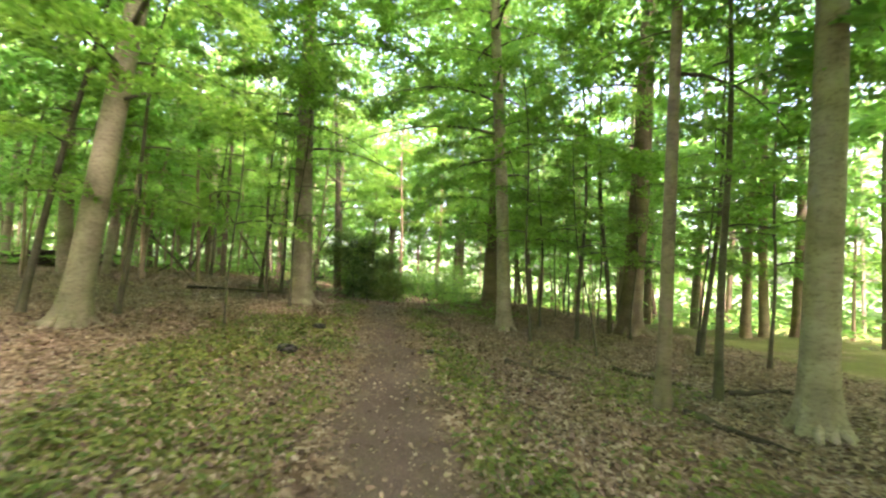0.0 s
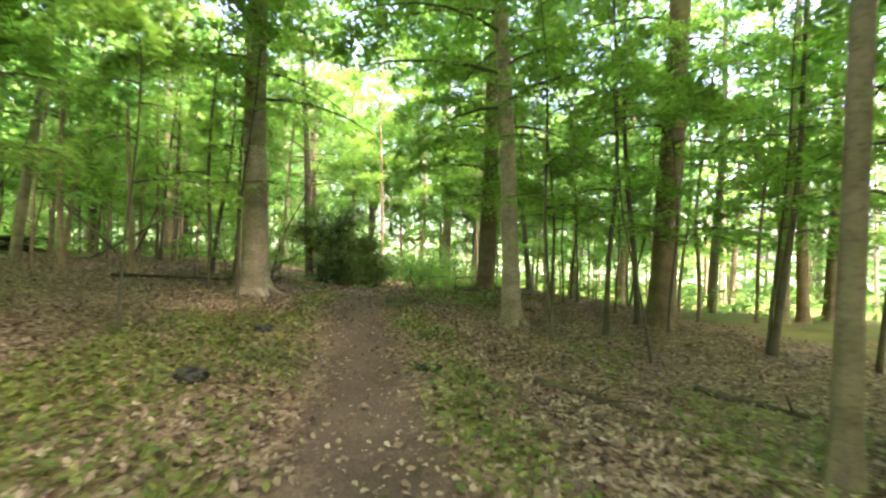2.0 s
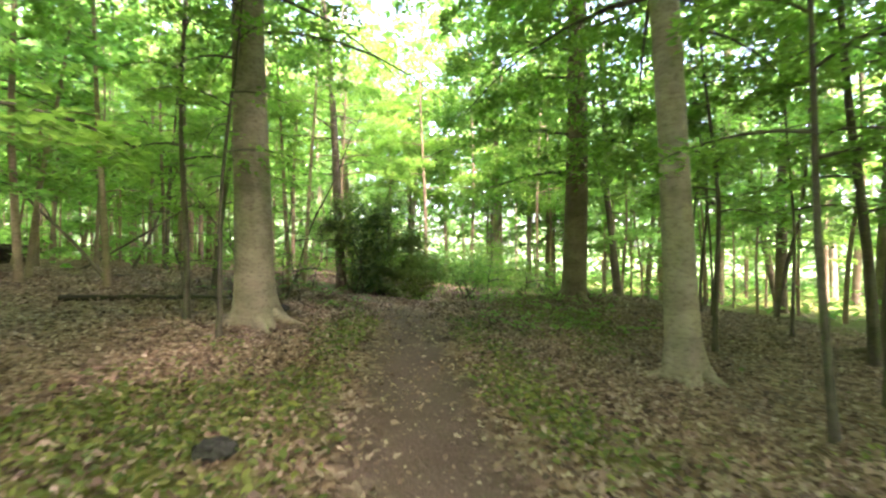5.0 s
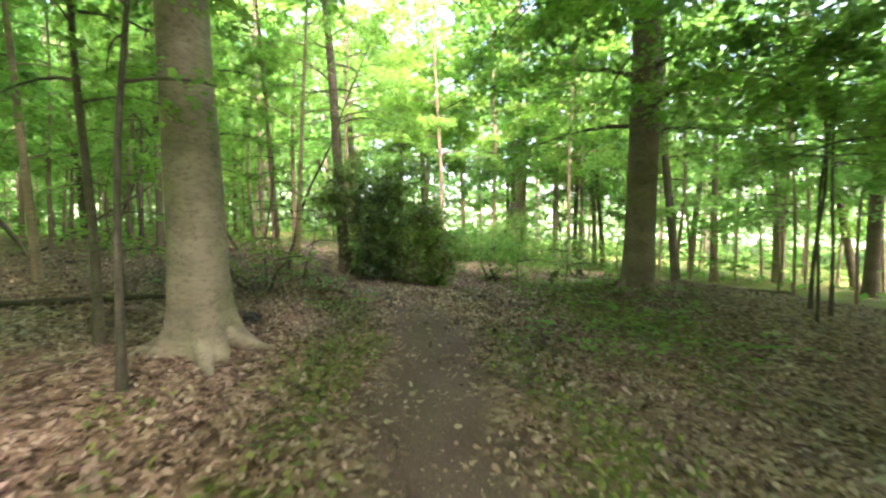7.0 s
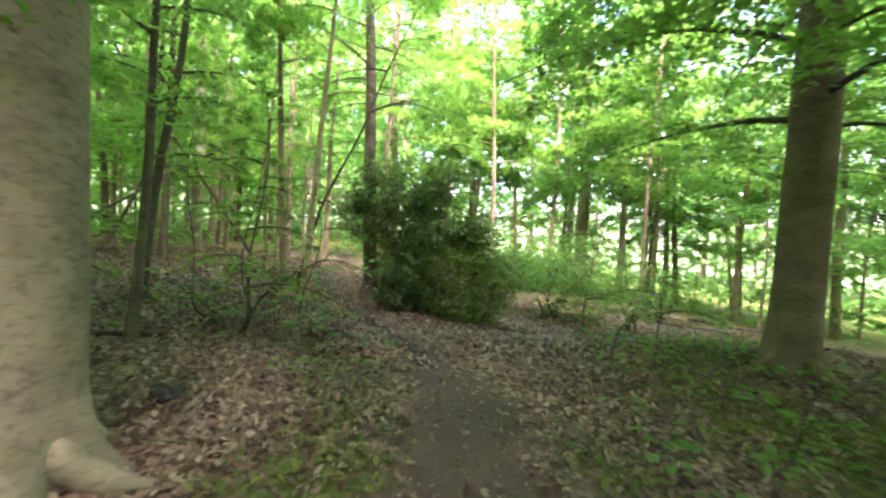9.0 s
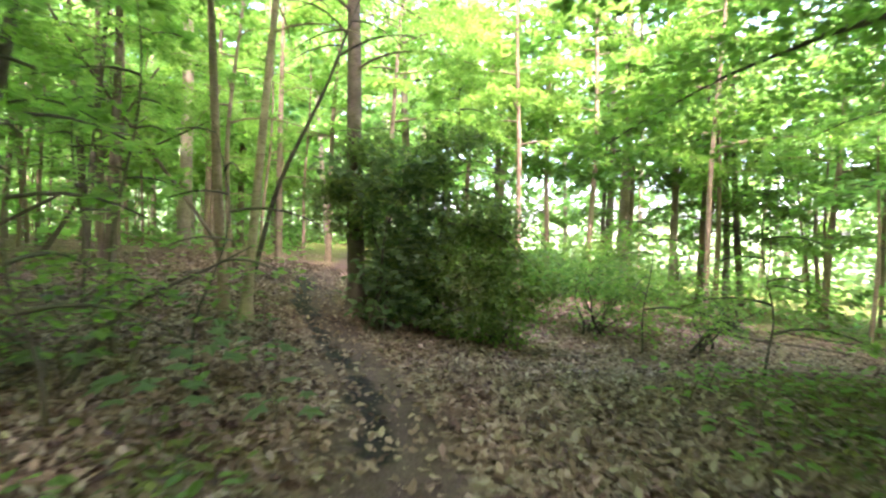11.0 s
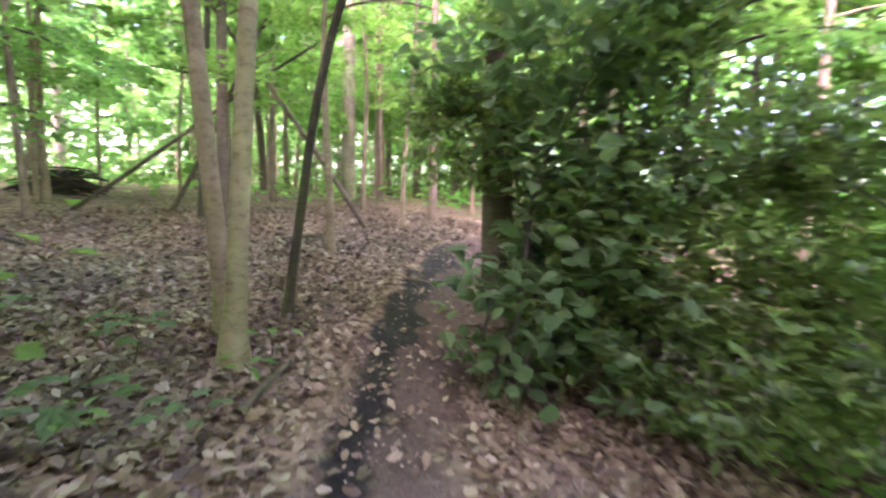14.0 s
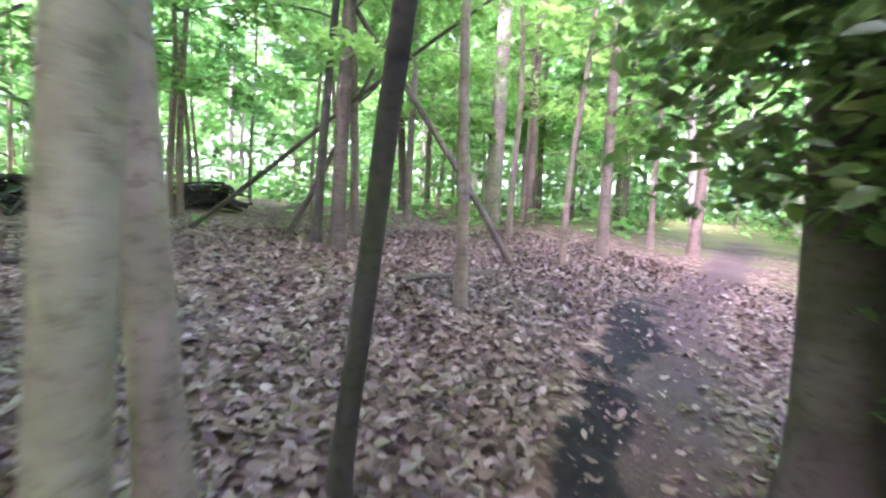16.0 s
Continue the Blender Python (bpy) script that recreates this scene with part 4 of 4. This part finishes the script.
bush("shrub", "loose light-green shrub beside the holly", -0.9, 23.4, [((0, 0, 0.85), (1.2, 0.9, 0.8)), ((0.9, 0.5, 0.7), (0.9, 0.7, 0.6)), ((-0.7, 0.4, 1.15), (0.7, 0.6, 0.6))], 2800, 0.11, SHRUB, DIAMOND, 8, 72, 0.45, 0.2)
bush("shrub", "leafy low shrub beside the grey beech", -5.2, 15.9, [((0, 0, 0.55), (1.1, 0.8, 0.45)), ((1.0, 0.9, 0.8), (0.9, 0.7, 0.4))], 650, 0.09, BEECH, DIAMOND, 3, 75, 0.3, 0.1)
bush("shrub", "low bright-green leafy shoots beside the path", 0.9, 22.6, [((0, 0, 0.55), (1.3, 0.9, 0.5)), ((-0.9, -0.5, 0.5), (0.8, 0.6, 0.4))], 600, 0.10, BEECH, DIAMOND, 7, 79, 0.35, 0.1)
bush("shrub", "leafy low shrub under the trees", 2.2, 25.5, [((0, 0, 0.8), (1.6, 1.2, 0.7)), ((-1.4, 0.6, 1.0), (1.2, 0.9, 0.8))], 2200, 0.13, SHRUB, DIAMOND, 8, 76, 0.4, 0.1)
bush("shrub", "leafy low shrub far along the wood", -1.6, 28.5, [((0, 0, 1.0), (1.8, 1.2, 0.9)), ((1.8, 0.6, 1.2), (1.4, 1.0, 1.0))], 5200, 0.15, SHRUB, DIAMOND, 8, 77, 0.4, 0.1)

# ---- fallen wood, clods, stumps ----


def fallen(x0, y0, x1, y1, r, label, mat=ROTTEN, lift=0.0, seed=0, name="fallen_branch", twigs=2):
    gen = np.random.default_rng(seed)
    t = tree_root(name, x0, y0, label, "branch")
    z0 = float(surface(x0, y0))
    s = np.linspace(0, 1, 14)
    ln = math.hypot(x1 - x0, y1 - y0)
    nx, ny = -(y1 - y0) / ln, (x1 - x0) / ln
    w = 0.05 * ln * np.sin(s * 5 + seed) * s
    lx, ly = (x1 - x0) * s + nx * w, (y1 - y0) * s + ny * w
    rad = r * (1 - 0.55 * s) * (1 + 0.12 * np.sin(s * 23 + seed))
    lz = surface(x0 + lx, y0 + ly) - z0 + rad * 0.55 + lift * s
    part("stem", mesh_from("stem", *tube(np.stack([lx, ly, lz], -1), rad, 10, lambda k, a: 1 + 0.1 * np.sin(3 * a + k * 0.7)), mat, True), t)
    for k in range(twigs):
        q = gen.integers(4, 12)
        d = gen.normal(0, 1, 3)
        d[2] = abs(d[2]) * 0.25
        d /= np.linalg.norm(d)
        u = np.linspace(0, 1, 5)
        b = np.array([lx[q], ly[q], lz[q]])
        part("twig", mesh_from("twig", *tube(b[None] + d[None] * (u * gen.uniform(0.15, 0.45))[:, None], 0.35 * r * (1 - 0.7 * u), 6), mat, True), t)
    return t


fallen(1.2, 7.32, 2.05, 6.5, 0.055, "dark rotten branch lying in the leaf litter", seed=1)
fallen(2.9, 7.3, 3.75, 6.6, 0.05, "dark rotten branch lying among the leaves", seed=2)
fallen(3.0, 5.25, 3.55, 4.3, 0.045, "dark fallen branch beside the slim beech", seed=3)
fallen(4.15, 6.4, 5.3, 6.75, 0.05, "fallen branch at the foot of the thick beech", seed=4)
fallen(-7.6, 13.3, -5.3, 15.3, 0.07, "long mouldering log on the slope", seed=5)
fallen(3.2, 19.3, 6.2, 20.3, 0.06, "thin crooked log behind the dark beech", TWIG, 0.1, seed=6, twigs=3)
fallen(-2.35, 20.0, -0.9, 21.6, 0.035, "bare stick lying in front of the holly", TWIG, seed=7)
fallen(-4.85, 18.25, -5.6, 19.2, 0.028, "pale stick at the foot of the young beech", TWIG, seed=8)
fallen(-5.0, 18.75, -5.45, 19.05, 0.018, "short broken stick in the leaf litter", TWIG, seed=9, twigs=1)
fallen(-8.6, 20.8, -8.9, 23.1, 0.05, "mouldering branch on the slope", TWIG, seed=10)
fallen(-9.8, 17.2, -10.1, 18.1, 0.045, "dark log half sunk in leaves", seed=12, twigs=0)
fallen(-1.5, 15.6, -1.15, 16.8, 0.012, "thin bare twig in the leaf litter", TWIG, seed=13, twigs=1)
fallen(-0.8, 15.85, -0.15, 17.1, 0.012, "thin pale twig lying in the leaf litter", TWIG, seed=14, twigs=1)
fallen(-1.2, 14.2, -0.95, 15.2, 0.014, "crooked twig beside the path", TWIG, seed=15, twigs=2)
fallen(1.0, 14.9, 2.2, 14.2, 0.02, "bare stick under the dark beech", TWIG, seed=16)
fallen(-5.2, 11.6, -4.4, 12.7, 0.02, "thin stick by the grey beech", TWIG, seed=17)
fallen(-6.6, 8.4, -7.9, 9.6, 0.05, "dark branch on the leafy slope", seed=19)
fallen(-4.4, 16.0, -5.1, 17.0, 0.011, "thin upright bare twig", TWIG, 0.75, seed=20, twigs=2)

fallen(1.4, 25.2, 3.6, 23.6, 0.05, "thin fallen log beyond the bend", TWIG, seed=21)
fallen(3.4, 26.4, 5.6, 25.2, 0.05, "dark fallen branch far under the trees", seed=22)
fallen(-3.75, 13.45, -3.2, 13.15, 0.010, "pale dry stem beside the roots of the beech", TWIG, 0.25, seed=23, twigs=2)
fallen(-3.7, 13.6, -3.55, 14.3, 0.009, "thin dry twig beside the roots of the beech", TWIG, 0.4, seed=24, twigs=2)
fallen(-3.6, 12.4, -3.1, 12.9, 0.012, "short dead stick by the roots of the beech", TWIG, 0.05, seed=25, twigs=1)
fallen(1.9, 16.9, 3.1, 16.4, 0.016, "bare stick at the foot of the dark beech", TWIG, seed=26, twigs=2)
fallen(0.9, 17.3, 1.9, 17.75, 0.018, "grey root-like stick before the dark beech", TWIG, seed=27, twigs=2)
fallen(0.35, 15.4, 0.7, 16.3, 0.010, "pale twig among the seedlings", TWIG, seed=28, twigs=1)
fallen(-6.2, 16.6, -7.2, 17.3, 0.02, "dead stick on the leafy slope", TWIG, seed=29, twigs=2)
fallen(-6.9, 19.6, -7.7, 19.2, 0.025, "broken branch lying in the leaves", TWIG, seed=30, twigs=2)
fallen(-3.4, 5.6, -2.6, 6.1, 0.02, "grey stick in the green herbs", TWIG, seed=33, twigs=1)


def pole(x, y, dx, dy, z1, r, label, seed, name="leaning_pole", forks=0):
    """A dead stem that leans, its foot in the litter."""
    gen = np.random.default_rng(seed)
    t = tree_root(name, x, y, label, "branch")
    s = np.linspace(0, 1, 14)
    line = np.stack([dx * s + 0.05 * np.sin(s * 6), dy * s + 0.05 * np.sin(s * 5 + 1), -0.05 + z1 * s], -1)
    part("stem", mesh_from("stem", *tube(line, r * (1 - 0.45 * s), 9), TWIG, True), t)
    for k in range(forks):
        b = line[6 + 2 * k]
        d = np.array([dx, dy, 0]) / math.hypot(dx, dy) * gen.uniform(0.5, 1) + np.array([0, 0, gen.uniform(0.3, 0.9)])
        u = np.linspace(0, 1, 6)
        part("fork", mesh_from("fork", *tube(b[None] + d[None] * (u * 1.1)[:, None] + np.array([0.05, 0.03, 0])[None] * np.sin(u * 4)[:, None], r * 0.5 * (1 - 0.6 * u), 6), TWIG, True), t)
    return t


pole(-9.18, 22.78, -2.2, -2.6, 5.3, 0.05, "dead pole leaning against the young trees", 31)
pole(-11.9, 20.4, 0.6, 2.3, 4.6, 0.05, "forked dead branch propped on the slope", 32, forks=3)


pole(-8.6, 15.6, -4.6, 1.6, 3.3, 0.045, "long dead branch propped slantwise among the young trees", 33, forks=2)
pole(-12.5, 19.0, 3.2, 3.4, 3.2, 0.04, "thin dead pole caught in the young trees", 35, forks=1)
pole(-10.2, 12.2, -1.5, 3.4, 3.6, 0.04, "bare broken branch leaning on a young tree", 36, forks=3)


def clod(x, y, r, label, name="soil_clod", mat=m_clod, flat=0.6):
    bm = bmesh.new()
    bmesh.ops.create_icosphere(bm, subdivisions=3, radius=r)
    for v in bm.verts:
        k = 1 + 0.35 * noise.noise(v.co * (2.2 / r) + Vector((x, y, 0))) + 0.15 * noise.noise(v.co * (6 / r))
        v.co = Vector((v.co.x * k * 1.15, v.co.y * k, v.co.z * k * flat))
    me = bpy.data.meshes.new(name)
    bm.to_mesh(me)
    bm.free()
    me.materials.append(mat)
    ob = new(name, me)
    ob.location = (x, y, float(surface(x, y)) + r * flat * 0.55)
    return tagged(ob, label, "clod")


clod(-2.29, 8.85, 0.11, "black lump of soil among green herbs")
clod(-2.1, 6.6, 0.13, "black clod of earth in the herbs beside the path")
clod(-4.05, 13.95, 0.10, "dark lump of wood beside the grey beech", flat=0.8)
clod(0.05, 7.6, 0.14, "dark damp clod on the edge of the path", flat=0.25)


def brush_pile(x, y, w, label, seed):
    gen = np.random.default_rng(seed)
    t = tree_root("brush_pile", x, y, label, "brush pile")
    for k in range(46):
        a, l = gen.uniform(0, 3.14), gen.uniform(0.5, 1.1) * w
        cx, cy = gen.normal(0, 0.22 * w), gen.normal(0, 0.16 * w)
        cz = max(0.05, 0.42 * w * (1 - (cx / (0.6 * w)) ** 2) * gen.uniform(0.1, 1))
        u = np.linspace(-0.5, 0.5, 5)
        line = np.stack([cx + np.cos(a) * u * l, cy + np.sin(a) * u * l, cz + gen.normal(0, 0.1) * u * l - 0.25 * (u * l) ** 2], -1)
        line[:, 2] = np.maximum(line[:, 2], surface(x + line[:, 0], y + line[:, 1]) - float(surface(x, y)))
        part("stick", mesh_from("stick", *tube(line, np.full(5, gen.uniform(0.012, 0.04)), 5), ROTTEN, True), t)
    return t


brush_pile(-15.6, 19.6, 1.5, "dark heap of old branches on the slope", 41)
brush_pile(-15.2, 16.6, 1.5, "dark heap of brushwood under the trees", 42)

# ---- seedlings with broad lobed leaves ----


def seedling(x, y, h, n, size, seed, mat=MAPLE, shape=LOBED, label="maple seedling with broad lobed green leaves"):
    gen = np.random.default_rng(seed)
    t = tree_root("seedling", x, y, label, "plant", "seedlings beside the path")
    s = np.linspace(0, 1, 5)
    part("stem", mesh_from("stem", *tube(np.stack([0.05 * s, 0.03 * np.sin(s * 4), -0.02 + h * s], -1), 0.006 - 0.003 * s, 5), TWIG, True), t)
    for k in range(n):
        a = k * 2.4 + gen.uniform(-0.4, 0.4)
        z = h * (0.55 + 0.45 * (k + 1) / n)
        rr = size * gen.uniform(0.5, 1.2)
        p = np.array([[0.05 + rr * math.cos(a), rr * math.sin(a), z + gen.uniform(-0.02, 0.03)]])
        v, f = leaves(p, size, shape, 0.18, np.array([a]), gen)
        part("leaf", mesh_from("leaf", v, f, mat), t)
    return t


for k, (x, y, h, n, size) in enumerate([(-4.25, 16.5, 0.34, 9, 0.17), (-4.0, 16.95, 0.3, 8, 0.15), (-5.2, 17.7, 0.24, 8, 0.17), (-5.75, 18.05, 0.34, 9, 0.16), (-3.85, 15.7, 0.36, 9, 0.17),
                                        (-3.3, 16.1, 0.22, 7, 0.13), (-4.7, 15.8, 0.4, 9, 0.17), (-5.5, 16.8, 0.3, 8, 0.16), (-6.4, 17.4, 0.3, 7, 0.16), (-4.9, 18.0, 0.16, 6, 0.12)]):
    seedling(x, y, h, n, size, 100 + k)
more = np.random.default_rng(55)
for k in range(110):
    x, y = more.uniform(-0.7, 2.4), more.uniform(13.4, 19.8)
    if float(off_track(x, y)) > 0.9:
        seedling(x, y, more.uniform(0.1, 0.26), 6, more.uniform(0.08, 0.13), 140 + k, SHRUB, BLADE, "small green tree seedling in the litter")
for k in range(20):
    x, y = more.uniform(-6.5, -3.0), more.uniform(14.2, 20)
    if float(off_track(x, y)) > 0.8:
        seedling(x, y, more.uniform(0.1, 0.3), 6, more.uniform(0.07, 0.12), 190 + k, SHRUB, BLADE, "small green tree seedling in the litter")

# ---- leaf litter and low herbs ----
lit = np.random.default_rng(3)
px, py = lit.uniform(-12.5, 7.5, 280000), lit.uniform(-0.3, 26, 280000)
d = off_track(px, py)
want = (np.where(py > 15.5, 0.16, 0.06) + 0.91 / (1 + np.exp(-(d - 0.58 - 0.16 * ripple(px, py, 2.7, 0.6)) / 0.11))) * np.exp(-np.maximum(0, d - 2.4) / 4.2) * (1 - 0.45 * green_amount(px, py))
muddy = off_track(px, py, [(-5.3, 19.7), (-6.0, 20.7), (-6.75, 21.95), (-7.45, 23.2)]) < 0.25
want = np.where(muddy, np.where(ripple(px, py, 6.1, 0.9) > 0.25, 0.18, 0.05), want)
ok = lit.uniform(0, 1, len(px)) < want
px, py = px[ok], py[ok]
pos = np.stack([px, py, surface(px, py) + 0.004 + 0.012 * lit.uniform(0, 1, len(px))], -1)
size = np.where(py > 13.5, 0.078, 0.066)
close = off_track(px, py) < 2.6
for shape, ok in ((CURLED, close), (DIAMOND, ~close)):
    tagged(new("leaf_litter", mesh_from("leaf_litter", *leaves(pos[ok], size[ok], shape, 0.42, None, lit), LITTER)), "brown and tan dead beech leaves strewn over the ground", "leaf litter", kind="stuff")
px, py = lit.uniform(-9, 2, 60000), lit.uniform(-0.3, 25, 60000)
ok = (off_track(px, py) < 0.75) & (ripple(px, py, 4.3, 0.7) + lit.uniform(-1, 1, len(px)) > -0.2)
px, py = px[ok], py[ok]
pos = np.stack([px, py, surface(px, py) + 0.003], -1)
tagged(new("leaf_crumbs", mesh_from("leaf_crumbs", *leaves(pos, 0.03, DIAMOND, 0.3, None, lit), LITTER)), "trodden brown crumbs of leaves on the earth path", "leaf litter", kind="stuff")
px, py = lit.uniform(-7.5, 6.5, 200000), lit.uniform(0.3, 21, 200000)
g = green_amount(px, py) * np.exp(-np.maximum(0, off_track(px, py) - 3.0) / 2.5)
ok = (lit.uniform(0, 1, len(px)) < 0.62 * np.clip(g * 1.6 - 0.35, 0, 1)) & (off_track(px, py) > 0.5)
px, py = px[ok], py[ok]
pos = np.stack([px, py, surface(px, py) + 0.015 + 0.07 * lit.uniform(0, 1, len(px)) ** 2], -1)
tagged(new("ground_herbs", mesh_from("ground_herbs", *leaves(pos, 0.072, BLADE, 0.4, None, lit), HERB)), "low yellow-green herbs and ivy covering the litter", "ground cover", kind="stuff")
